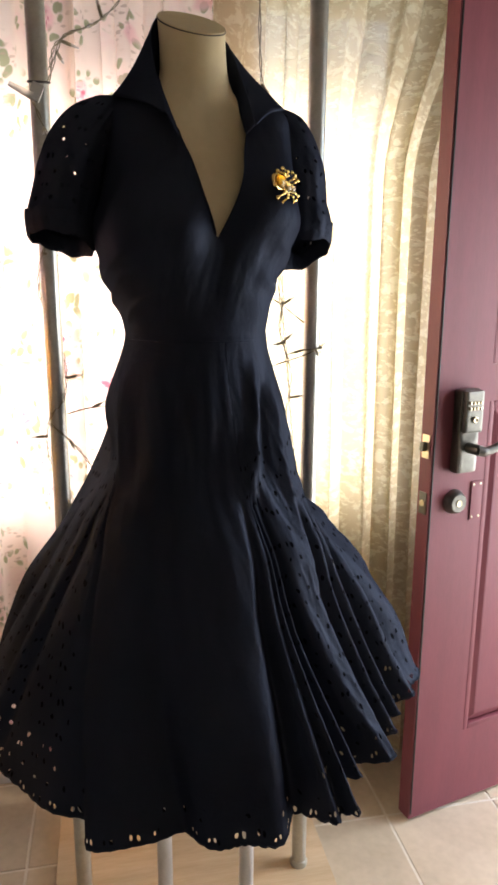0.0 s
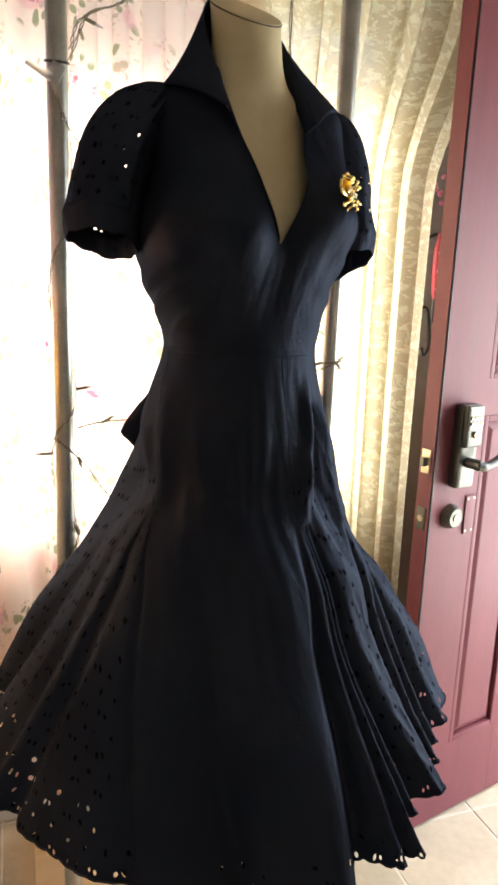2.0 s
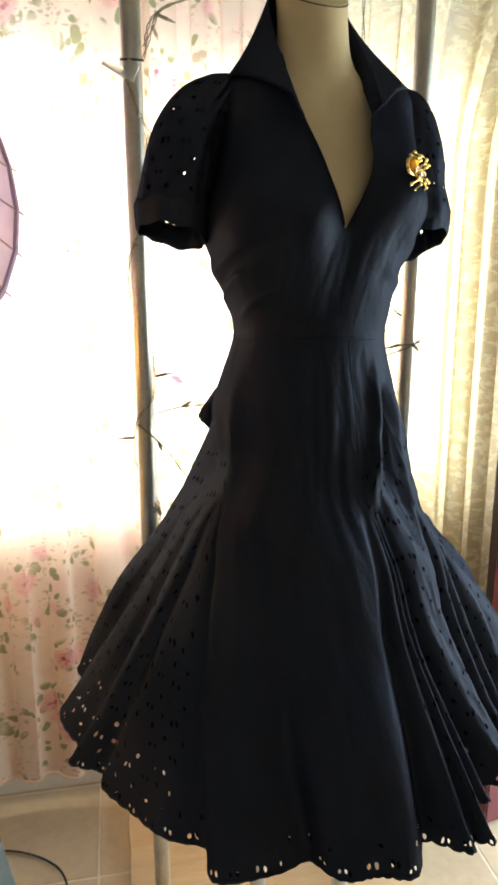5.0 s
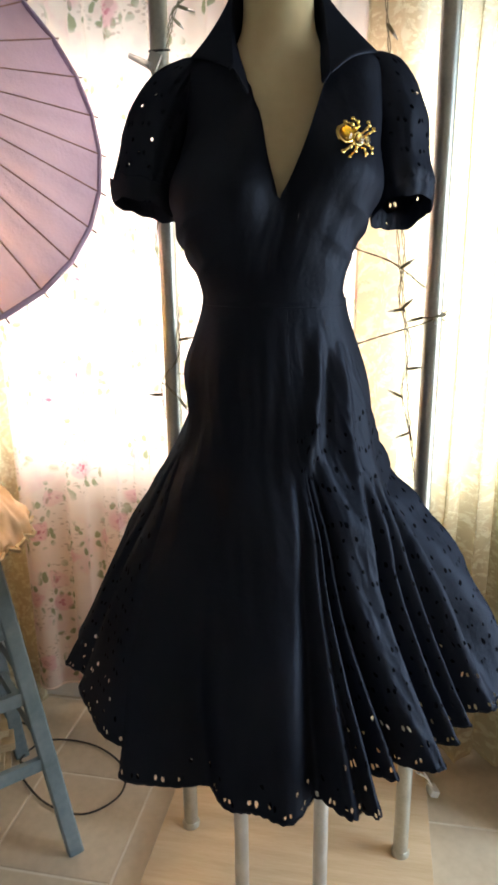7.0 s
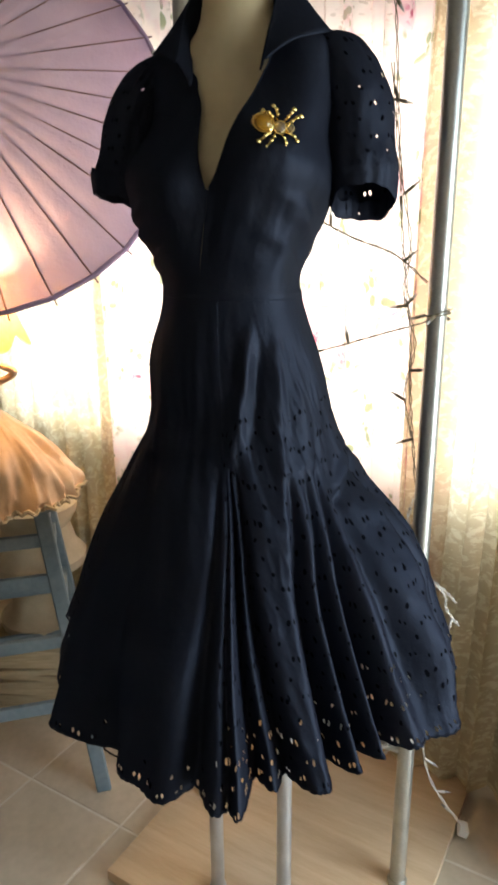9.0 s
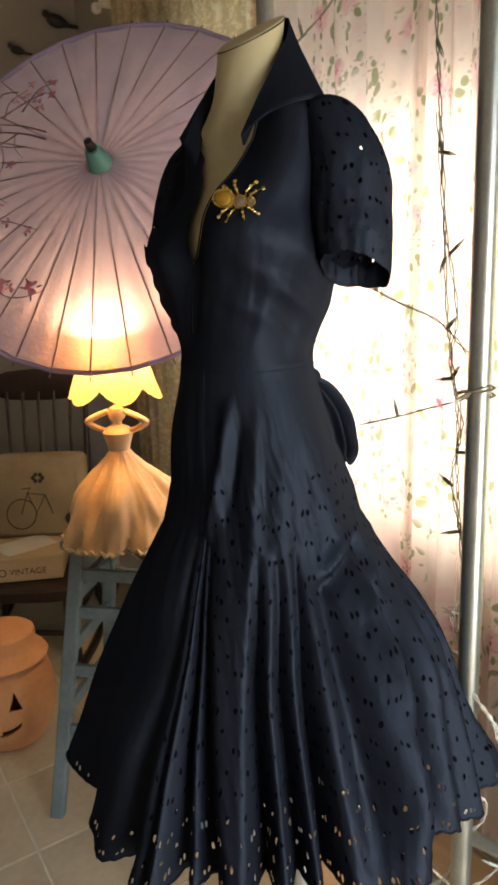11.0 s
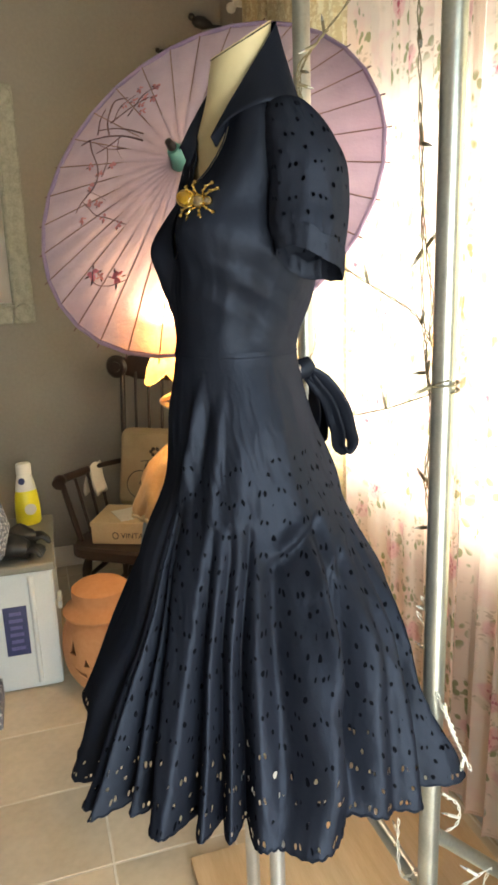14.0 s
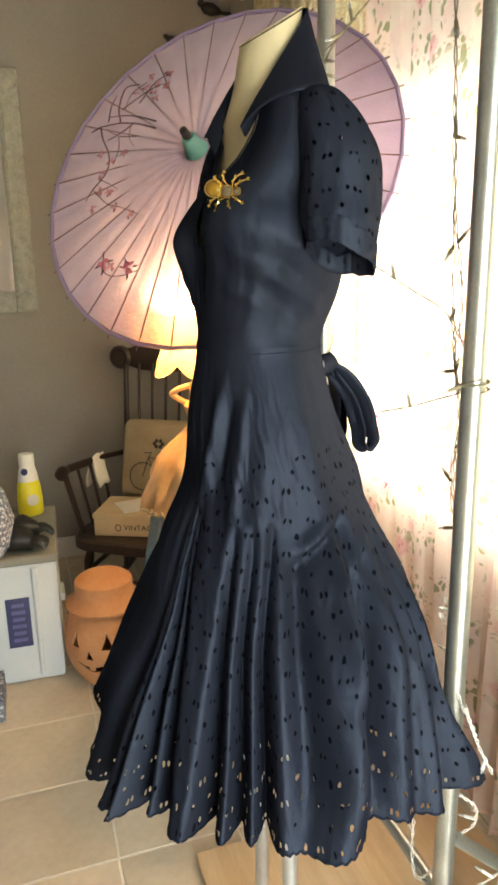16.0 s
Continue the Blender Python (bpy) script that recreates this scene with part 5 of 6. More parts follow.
def light_string(label, strands, wire, every, seed):
    th = thing("string_lights", label, "string lights")
    rnd = random.Random(seed)
    for pts in strands:
        path = smooth_path(pts, 8)
        a, b = [], []
        for k, p in enumerate(path):
            ph = k * 1.1
            o = Vector((math.cos(ph), math.sin(ph), 0.3 * math.sin(ph))) * 0.0022
            a.append(p + o)
            b.append(p - o)
        part("wire", tube(a, 0.0010, 5), wire, th)
        part("wire", tube(b, 0.0010, 5), wire, th)
        dist = 0.0
        nxt = every * 0.5
        for p, q in zip(path, path[1:]):
            dist += (q - p).length
            if dist > nxt:
                nxt += every * rnd.uniform(0.75, 1.25)
                mini_light(th, p, (rnd.uniform(-1, 1), rnd.uniform(-0.6, 0.3), rnd.uniform(-0.5, 0.6)), wire, False)
    return th


def coil(x, y, z0, z1, turns, r=0.021, n=10, ph=0.0):
    k = int(n * turns)
    return [(x + r * math.cos(ph + 2 * math.pi * turns * i / k), y + r * math.sin(ph + 2 * math.pi * turns * i / k), z0 + (z1 - z0) * i / k) for i in range(k + 1)]


LX, LY, RX, RY = -0.108, 1.377, 0.406, 1.380
light_string("dark-wired miniature lights wound round a steel upright", [
    [(LX + 0.02, LY - 0.01, 1.79), (-0.075, 1.36, 1.83), (-0.04, 1.36, 1.853), (0.0, 1.37, 1.875), (0.05, 1.42, 1.95), (0.06, 1.44, 2.08), (0.02, 1.40, 2.225)],
    [(LX + 0.018, LY - 0.012, 1.772), (-0.062, 1.35, 1.838), (-0.02, 1.36, 1.86), (0.01, 1.38, 1.885)],
    [(LX - 0.012, LY - 0.02, 1.74), (LX + 0.018, LY - 0.015, 1.67), (-0.055, 1.36, 1.635), (0.0, 1.35, 1.60), (0.06, 1.36, 1.55)],
    [(LX + 0.019, LY - 0.008, 1.66), (LX + 0.020, LY - 0.006, 1.58), (LX + 0.017, LY - 0.012, 1.53), (LX - 0.012, LY - 0.018, 1.47), (LX - 0.020, LY, 1.40), (LX + 0.006, LY + 0.021, 1.33), (LX + 0.02, LY - 0.006, 1.27), (LX + 0.016, LY - 0.014, 1.21), (LX - 0.016, LY - 0.016, 1.165), (LX - 0.022, LY, 1.10), (LX - 0.01, LY + 0.02, 1.05), (LX + 0.02, LY, 1.0), (LX + 0.016, LY - 0.014, 0.955), (LX - 0.018, LY - 0.012, 0.91), (LX - 0.02, LY - 0.01, 0.86)],
    [(LX + 0.02, LY, 1.175), (-0.048, 1.365, 1.187), (0.02, 1.37, 1.192), (0.09, 1.38, 1.20)],
    [(LX - 0.015, LY - 0.016, 1.16), (-0.075, 1.35, 1.115), (-0.034, 1.36, 1.054), (0.02, 1.37, 1.01)],
], WIRE_DARK, 0.11, 1)
light_string("dark-wired miniature lights draped beside a steel upright", [
    [(0.290, 1.39, 2.225), (0.294, 1.39, 2.05), (0.296, 1.392, 1.85), (0.306, 1.39, 1.746), (0.318, 1.392, 1.60), (0.335, 1.385, 1.43), (0.350, 1.385, 1.33), (0.359, 1.39, 1.25), (0.366, 1.385, 1.16), (0.374, 1.385, 1.08), (0.392, 1.38, 0.96)],
    [(0.300, 1.395, 1.70), (0.322, 1.39, 1.55), (0.348, 1.395, 1.41), (0.342, 1.39, 1.33), (0.368, 1.39, 1.24), (0.356, 1.385, 1.15), (0.380, 1.385, 1.05)],
    [(0.16, 1.33, 1.475), (0.245, 1.37, 1.426), (0.326, 1.38, 1.395), (0.388, 1.375, 1.349)],
    [(0.18, 1.35, 1.215), (0.247, 1.375, 1.236), (0.315, 1.378, 1.259), (0.385, 1.372, 1.282), (0.408, 1.356, 1.296), (0.432, 1.372, 1.308)],
    coil(RX, RY, 1.288, 1.302, 1.3),
], WIRE_DARK, 0.15, 2)
light_string("white-wired miniature lights and plug hanging down the rack", [
    [(0.392, 1.362, 0.96), (0.376, 1.390, 0.905), (0.388, 1.388, 0.842), (0.428, 1.374, 0.80), (0.460, 1.378, 0.77), (0.462, 1.390, 0.735), (0.486, 1.400, 0.70)],
    [(0.384, 1.36, 0.93), (0.376, 1.395, 0.86), (0.415, 1.377, 0.81), (0.46, 1.370, 0.785), (0.484, 1.368, 0.765)],
    [(0.340, 1.36, 0.50), (0.336, 1.362, 0.43), (0.352, 1.362, 0.385), (0.385, 1.372, 0.43), (0.392, 1.40, 0.49), (0.405, 1.435, 0.52), (0.412, 1.432, 0.565), (0.398, 1.41, 0.585)],
    [(0.352, 1.362, 0.385), (0.372, 1.405, 0.360), (0.398, 1.455, 0.375), (0.420, 1.50, 0.42), (0.405, 1.50, 0.36), (0.43, 1.51, 0.22), (0.493, 1.588, 0.05)],
], WIRE_WHITE, 0.09, 3)
plug = thing("power_plug", "small white plug lying by the board", "plug")
part("body", box((0.497, 1.603, 0.024), (0.024, 0.036, 0.020), 0.005, m=pose(0, 0, 0, 0, 20, 20)), WIRE_WHITE, plug)
for k in (-0.005, 0.005):
    part("prong", box((0.497 + k, 1.630, 0.024), (0.0016, 0.018, 0.006), 0.0005), BRASS, plug)

cables = thing("floor_cable", "dark power cable looped on the floor tiles", "cable")
part("cable", tube(smooth_path([(-0.9, 1.72, 0.008), (-0.72, 1.68, 0.008), (-0.60, 1.60, 0.008), (-0.58, 1.54, 0.008), (-0.66, 1.53, 0.008), (-0.62, 1.62, 0.012), (-0.48, 1.63, 0.008), (-0.36, 1.56, 0.008), (-0.33, 1.46, 0.008), (-0.40, 1.38, 0.008), (-0.52, 1.40, 0.008), (-0.66, 1.50, 0.008)], 8), 0.0028, 8), BLACK, cables)

# ---- blue stool, figurine lamp and parasol ----


def stool():
    s = thing("stool", "tall blue-grey painted wooden stool with rungs", "stool", pose(-0.672, 1.267, 0, 0, 0, 46))
    H = 0.812
    foot, top = (0.212, 0.205), (0.118, 0.105)
    for sx in (-1, 1):
        for sy in (-1, 1):
            lo = Vector((sx * foot[0], sy * foot[1], 0.0))
            hi = Vector((sx * top[0], sy * top[1], H - 0.03))
            rings = []
            for k in range(3):
                p = lo.lerp(hi, k / 2)
                rings.append([(p.x + a * 0.019, p.y + b * 0.014, p.z) for a, b in ((-1, -0.8), (-0.8, -1), (0.8, -1), (1, -0.8), (1, 0.8), (0.8, 1), (-0.8, 1), (-1, 0.8))])
            part("leg", loft(rings, True, True), BLUE_WOOD, s, smooth=False)
    for z, side in ((0.26, "x"), (0.435, "x"), (0.60, "x"), (0.705, "x"), (0.31, "y"), (0.49, "y"), (0.64, "y"), (0.715, "y")):
        k = z / (H - 0.03)
        hx, hy = foot[0] + (top[0] - foot[0]) * k, foot[1] + (top[1] - foot[1]) * k
        for g in (-1, 1):
            if side == "x":
                part("rung", box((0, g * hy, z), (2 * hx - 0.02, 0.016, 0.034), 0.004), BLUE_WOOD, s)
            else:
                part("rung", box((g * hx, 0, z), (0.018, 2 * hy - 0.018, 0.034), 0.004), BLUE_WOOD, s)
    part("seat", box((0, 0, H - 0.013), (0.306, 0.290, 0.026), 0.008), BLUE_WOOD, s)


stool()
LAMP = (-0.610, 1.222, 0.813)


def lamp():
    th = thing("table_lamp", "lit figurine lamp with frilled peach skirt", "lamp", pose(*LAMP, 0, 0, 48))
    n = 180
    rings = []
    prof = [(0.152, 0.012), (0.157, 0.006), (0.155, 0.014), (0.154, 0.026), (0.153, 0.042), (0.149, 0.060), (0.144, 0.080), (0.137, 0.100), (0.124, 0.122), (0.106, 0.146), (0.084, 0.170), (0.058, 0.195), (0.034, 0.222), (0.025, 0.238)]
    for r, z in prof:
        k = max(0, 1 - z / 0.26) ** 0.7
        ring = []
        for t in (2 * math.pi * i / n for i in range(n)):
            w = 1.04 + k * (0.07 * math.sin(9 * t + 2.5 * math.sin(2 * t) + 14 * z) * math.sin(math.pi * min(1.0, z / 0.2)) + 0.36 * (0.28 - abs(noise.noise((2.6 * math.cos(t) + 4, 2.6 * math.sin(t), 7 * z)))) + 0.22 * (0.25 - abs(noise.noise((5.2 * math.cos(t), 5.2 * math.sin(t) + 7, 14 * z)))))
            w *= 1 + 0.26 * k * math.exp(-((t - 0.06) / 0.55) ** 2) + 0.26 * k * math.exp(-((t - 6.343) / 0.55) ** 2)
            ring.append((r * w * math.cos(t), r * w * math.sin(t), z))
        rings.append(ring)
    sk = part("gown", loft(rings), PEACH, th, "wide peach satin gown with frilled hem")
    rim = [rings[1][i % n] for i in range(n + 1)]
    part("frill", tube([(x * (1.02 + 0.02 * math.sin(2.4 * i)), y * (1.02 + 0.02 * math.sin(2.4 * i)), 0.011 + 0.005 * math.sin(1.7 * i)) for i, (x, y, z) in enumerate(rim)], 0.005, 6), CREAM, sk)
    # plain figure: torso, head and raised arms in one shape
    bm = turned([(0.026, 0.26), (0.030, 0.29), (0.036, 0.315), (0.040, 0.335), (0.030, 0.352), (0.012, 0.362), (0.012, 0.372), (0.020, 0.384), (0.023, 0.40), (0.018, 0.42), (0.004, 0.432)], 20)
    for g in (-1, 1):
        bm = tube(smooth_path([(g * 0.032, 0, 0.338), (g * 0.060, 0.0, 0.352), (g * 0.078, -0.004, 0.372), (g * 0.055, -0.004, 0.392), (g * 0.022, 0, 0.408)], 4), 0.010, 10, bm)
    for v in bm.verts:
        v.co.z = 0.226 + (v.co.z - 0.26) * 0.76
    part("figure", bm, PALE_SKIN, th)
    part("stem", tube([(0, 0, 0.0), (0, 0, 0.48)], 0.006, 10), BRASS, th)
    # scalloped shade
    rings = []
    for r, z in ((0.114, 0.393), (0.117, 0.396), (0.090, 0.460), (0.058, 0.525), (0.053, 0.528)):
        k = 1 if z < 0.40 else max(0, (0.53 - z) / 0.12)
        rings.append([(r * (1 + 0.07 * k * math.cos(6 * t)) * math.cos(t), r * (1 + 0.07 * k * math.cos(6 * t)) * math.sin(t), z - ((0.034 * abs(math.cos(3 * t)) - 0.012) if z < 0.40 else 0)) for t in (2 * math.pi * i / n for i in range(n))])
    part("shade", loft(rings), SHADE, th, "glowing cream scalloped shade")
    part("light_bulb", turned([(0.001, 0.435), (0.014, 0.44), (0.019, 0.458), (0.014, 0.478), (0.010, 0.486), (0.001, 0.487)], 16), glow, th)


m_, nt_, p_ = material("lit_bulb")
p_.inputs["Emission Color"].default_value = (1.0, 0.62, 0.28, 1)
p_.inputs["Emission Strength"].default_value = 3.0
glow = m_
lamp()
ld = bpy.data.lights.new("lamp_bulb_light", "POINT")
ld.energy, ld.color, ld.shadow_soft_size = 4.0, (1.0, 0.60, 0.28), 0.02
lo_ = new("lamp_bulb_light", ld)
lo_.location = (LAMP[0], LAMP[1], LAMP[2] + 0.505)


def parasol():
    c = Vector((-0.745, 1.316, 1.729))
    n = Vector((0.643, -0.592, 0.486)).normalized()
    e1 = Vector((0.677, 0.736, 0.0)).normalized()
    e2 = n.cross(e1)
    m = Matrix((e1, e2, n)).transposed().to_4x4()
    m.translation = c
    th = thing("parasol", "open lilac paper parasol with painted blossom", "parasol", m)
    R, h, ribs = 0.534, 0.095, 32

    def surf(r, deg, lift=0.0):
        t = radians(deg)
        return Vector((r * math.cos(t), r * math.sin(t), h * (1 - (r / R) ** 1.15) + lift))

    per = 4
    rings = []
    for k in range(13):
        r = 0.012 + (R - 0.012) * k / 12
        row = []
        for i in range(ribs * per):
            f = (i % per) / per
            sag = math.cos(math.pi / ribs) / math.cos((f - 0.5) * 2 * math.pi / ribs)
            row.append(surf(r * sag, 360 * i / (ribs * per), -0.008 * math.sin(math.pi * f) * (r / R)))
        rings.append(row)
    part("canopy", loft(rings), PAPER, th, "lilac oiled paper canopy")
    part("rim_band", tube([surf(R * (math.cos(math.pi / ribs) / math.cos(((i % per) / per - 0.5) * 2 * math.pi / ribs)), 360 * i / (ribs * per), 0.0) for i in range(ribs * per)], 0.006, 6, closed=True), BAND, th)
    for i in range(ribs):
        a = 360 * i / ribs
        rib = part("rib", tube([surf(0.02, a, -0.001), surf(0.28, a, -0.001), surf(R + 0.018, a, 0.0)], [0.0016, 0.0022, 0.0022], 6), BAMBOO, th)
    for i in range(ribs):
        a = 360 * i / ribs
        part("strut", tube([surf(0.02, a, -0.16), surf(0.25, a, -0.010)], 0.0016, 5), BAMBOO, th)
    part("runner", turned([(0.001, -0.20), (0.022, -0.20), (0.026, -0.17), (0.026, -0.14), (0.012, -0.135), (0.001, -0.135)], 20), BAMBOO, th)
    part("shaft", tube([(0, 0, 0.14), (0, 0, -0.62)], 0.0085, 12), BAMBOO, th)
    part("hub", turned([(0.001, h + 0.050), (0.017, h + 0.050), (0.022, h + 0.040), (0.026, h + 0.012), (0.036, h - 0.010), (0.001, h - 0.010)], 24), TEAL, th, "teal lacquered hub")
    part("tip", turned([(0.001, 0.175), (0.010, 0.172), (0.013, 0.15), (0.009, h + 0.045), (0.001, h + 0.045)], 16), BLACK, th)
    # painted branch and blossoms, a thin coat over the paper
    def stroke(pts, w):
        ps = smooth_path([surf(r, a, 0.0035) for r, a in pts], 6)
        k = len(ps)
        part("painted_branch", tube(ps, [0.0006 + 0.55 * w * (1 - 0.7 * i / k) for i in range(k)], 5), PAINT_BROWN, th)

    for pts, w in (([(0.20, 148), (0.28, 150), (0.36, 153), (0.44, 157)], 0.0045), ([(0.36, 153), (0.42, 147), (0.47, 139), (0.43, 134)], 0.0040), ([(0.44, 157), (0.40, 162), (0.33, 172), (0.32, -178), (0.37, -170), (0.39, -166)], 0.0036),
                   ([(0.36, -170), (0.31, -158), (0.27, -150), (0.23, -134)], 0.0022), ([(0.40, 147), (0.37, 135), (0.35, 126)], 0.0024), ([(0.44, 157), (0.47, 160)], 0.003), ([(0.30, 150), (0.33, 158), (0.37, 163)], 0.0025), ([(0.375, -135), (0.41, -128), (0.39, -120), (0.35, -112)], 0.0018)):
        stroke(pts, w)
    for pts, w in (([(0.22, 143), (0.30, 146), (0.37, 149), (0.43, 152)], 0.0034), ([(0.25, 158), (0.32, 160), (0.40, 158)], 0.0022), ([(0.35, 140), (0.38, 128), (0.37, 120)], 0.0018), ([(0.33, 160), (0.30, 168), (0.30, 178)], 0.0020),
                   ([(0.42, 154), (0.46, 148), (0.48, 143)], 0.0022), ([(0.39, 146), (0.42, 139), (0.41, 131)], 0.0016), ([(0.31, 152), (0.28, 160), (0.24, 166)], 0.0014), ([(0.35, -176), (0.30, -170), (0.27, -164)], 0.0014)):
        stroke(pts, w)
    rnd = random.Random(4)
    spots = [(0.394, -131), (0.358, -118), (0.385, -127), (0.365, 128), (0.345, 131), (0.39, 133), (0.315, 175), (0.34, -178), (0.30, -165), (0.285, -153), (0.335, -168), (0.41, 137), (0.25, -140), (0.36, -160), (0.31, 133), (0.42, 128), (0.38, 121), (0.33, 124), (0.37, 170), (0.27, 171)]
    for r, a in spots:
        big = (r, a) in spots[:2]
        for k in range(5 if big else 4):
            o = k * (72 if big else 90) + rnd.uniform(-30, 30)
            d = (0.013 if big else 0.009) * rnd.uniform(0.7, 1.2)
            p = surf(r + d * math.cos(radians(o)), a + math.degrees(d * math.sin(radians(o)) / r), 0.0022)
            q = (0.011 if big else 0.0075) * rnd.uniform(0.6, 1.15)
            part("painted_petal", turned([(0.0004, 0), (q * 0.8, 0), (q, 0.0006), (q * 0.7, 0.0012), (0.0004, 0.0013)], 9, m=Matrix.Translation(p) @ pose(0, 0, 0, 0, 10, a + o) @ Matrix.Diagonal((1.0, rnd.uniform(0.5, 0.8), 1, 1))), PAINT_ROSE if big else PAINT_PINK, th)
        for k in range(4 if big else 1):
            o = radians(k * 90 + rnd.uniform(20, 70))
            d0, d1 = (0.016, 0.034) if big else (0.008, 0.018)
            ends = [surf(r + d * math.cos(o), a + math.degrees(d * math.sin(o) / r), 0.0028) for d in (d0, (d0 + d1) / 2, d1)]
            part("painted_leaf", tube(ends, [0.0012, 0.0026 if big else 0.0016, 0.0006], 6), PAINT_BROWN, th)


PAINT_ROSE = surface("rose_paint", (0.50, 0.12, 0.20), (0.60, 0.20, 0.28), 0.8)
BAND = surface("parasol_rim_band", (0.33, 0.25, 0.42), (0.40, 0.31, 0.49), 0.7)
parasol()

# ---- stacked papers and pot behind the stool ----
pile = thing("paper_stack", "pile of yellowed papers and books on the floor", "papers", pose(-0.83, 1.53, 0, 0, 0, 30))
rnd = random.Random(9)
z = 0.006
for k in range(9):
    hgt = rnd.uniform(0.018, 0.035)
    part("book", box((rnd.uniform(-0.012, 0.012), rnd.uniform(-0.012, 0.012), z + hgt / 2), (0.24 + rnd.uniform(-0.02, 0.02), 0.32 + rnd.uniform(-0.03, 0.02), hgt), 0.005, m=pose(0, 0, 0, 0, 0, rnd.uniform(-6, 6))), PAPERS, pile)
    z += hgt
stone = turned([(0.001, 0), (0.13, 0.0), (0.135, 0.03), (0.10, 0.06), (0.085, 0.12), (0.10, 0.17), (0.14, 0.20), (0.145, 0.23), (0.12, 0.26), (0.10, 0.33), (0.125, 0.37), (0.13, 0.40), (0.11, 0.41), (0.001, 0.40)], 32)
ped = part("plaster_urn", stone, CREAM)
ped.matrix_world = pose(-0.83, 1.53, z)
tagged(ped, "cream plaster urn resting on a pile of papers", "urn")

# ---- corner with the windsor chair ----


def windsor():
    th = thing("windsor_chair", "dark-stained wooden spindle-back rocking chair", "chair", pose(-1.66, 1.225, 0, 0, 0, -35))
    S = 0.385
    rings = []
    for zz, f in ((S - 0.075, 0.93), (S - 0.066, 1.0), (S - 0.028, 1.0), (S - 0.016, 0.95), (S - 0.022, 0.6)):
        rings.append([(0.25 * f * math.copysign(abs(math.cos(t)) ** 0.42, math.cos(t)), 0.27 * f * math.copysign(abs(math.sin(t)) ** 0.42, math.sin(t)), zz) for t in (2 * math.pi * i / 48 for i in range(48))])
    part("seat", loft(rings, True, True), DARK_WOOD, th)
    for sx in (-1, 1):
        for sy in (-1, 1):
            p, q = Vector((sx * 0.17, sy * 0.18, S - 0.03)), Vector((sx * 0.21, sy * 0.23, 0.045))
            part("leg", tube([p.lerp(q, f) for f in (0, 0.2, 0.35, 0.5, 0.7, 0.85, 1)], [0.013, 0.017, 0.022, 0.016, 0.021, 0.015, 0.012], 12), DARK_WOOD, th)
    for sy in (-1, 1):
        part("stretcher", tube([(-0.19, sy * 0.205, 0.2), (0, sy * 0.205, 0.205), (0.19, sy * 0.205, 0.2)], [0.009, 0.013, 0.009], 10), DARK_WOOD, th)
        part("rocker", tube(smooth_path([(-0.42, sy * 0.235, 0.085), (-0.2, sy * 0.235, 0.032), (0.05, sy * 0.235, 0.020), (0.3, sy * 0.235, 0.05)], 6), 0.018, 8), DARK_WOOD, th)
    part("stretcher", tube([(0.19, -0.21, 0.16), (0.19, 0, 0.165), (0.19, 0.21, 0.16)], [0.009, 0.014, 0.009], 10), DARK_WOOD, th)
    # back: two posts, spindles and a crest rail with scrolled ends
    for k in range(7):
        y = -0.205 + 0.41 * k / 6
        r = 0.012 if k in (0, 6) else 0.0065
        part("spindle", tube([(-0.20, y * 0.9, S - 0.01), (-0.245, y * 0.97, S + 0.33), (-0.29, y, S + 0.66)], [r, r * 1.15, r], 10), DARK_WOOD, th)
    rings = []
    for k in range(25):
        y = -0.235 + 0.47 * k / 24
        w = 0.048 + 0.020 * math.cos(math.pi * y / 0.47) - 0.012 * math.exp(-((abs(y) - 0.19) / 0.03) ** 2)
        x = -0.29 - 0.03 * math.cos(math.pi * y / 0.47)
        rings.append([(x + 0.011 * math.cos(t), y, S + 0.685 + w * math.sin(t)) for t in (2 * math.pi * i / 12 for i in range(12))])
    crest = part("crest_rail", loft(rings, True, True), DARK_WOOD, th)
    for g in (-1, 1):
        part("scroll", turned([(0.001, -0.012), (0.022, -0.012), (0.026, -0.018), (0.044, -0.018), (0.054, -0.008), (0.054, 0.008), (0.044, 0.018), (0.026, 0.018), (0.022, 0.012), (0.001, 0.012)], 24, m=pose(-0.292, g * 0.232, S + 0.685, 0, 90, 0)), DARK_WOOD, crest)
    for g in (-1, 1):
        arm = part("arm", tube(smooth_path([(-0.245, g * 0.20, S + 0.242), (-0.10, g * 0.255, S + 0.250), (0.06, g * 0.275, S + 0.256), (0.20, g * 0.27, S + 0.268), (0.245, g * 0.26, S + 0.260)], 5), [0.013] * 8 + [0.018] * 8 + [0.027] * 5, 12), DARK_WOOD, th)
        for k in range(4):
            f = k / 3
            part("arm_spindle", tube([(-0.10 + 0.26 * f, g * 0.225, S - 0.03), (-0.09 + 0.29 * f, g * (0.258 + 0.012 * f), S + 0.245)], [0.008, 0.007] if k < 3 else [0.013, 0.013], 8), DARK_WOOD, arm)


windsor()
CHAIR = pose(-1.66, 1.225, 0, 0, 0, -35)


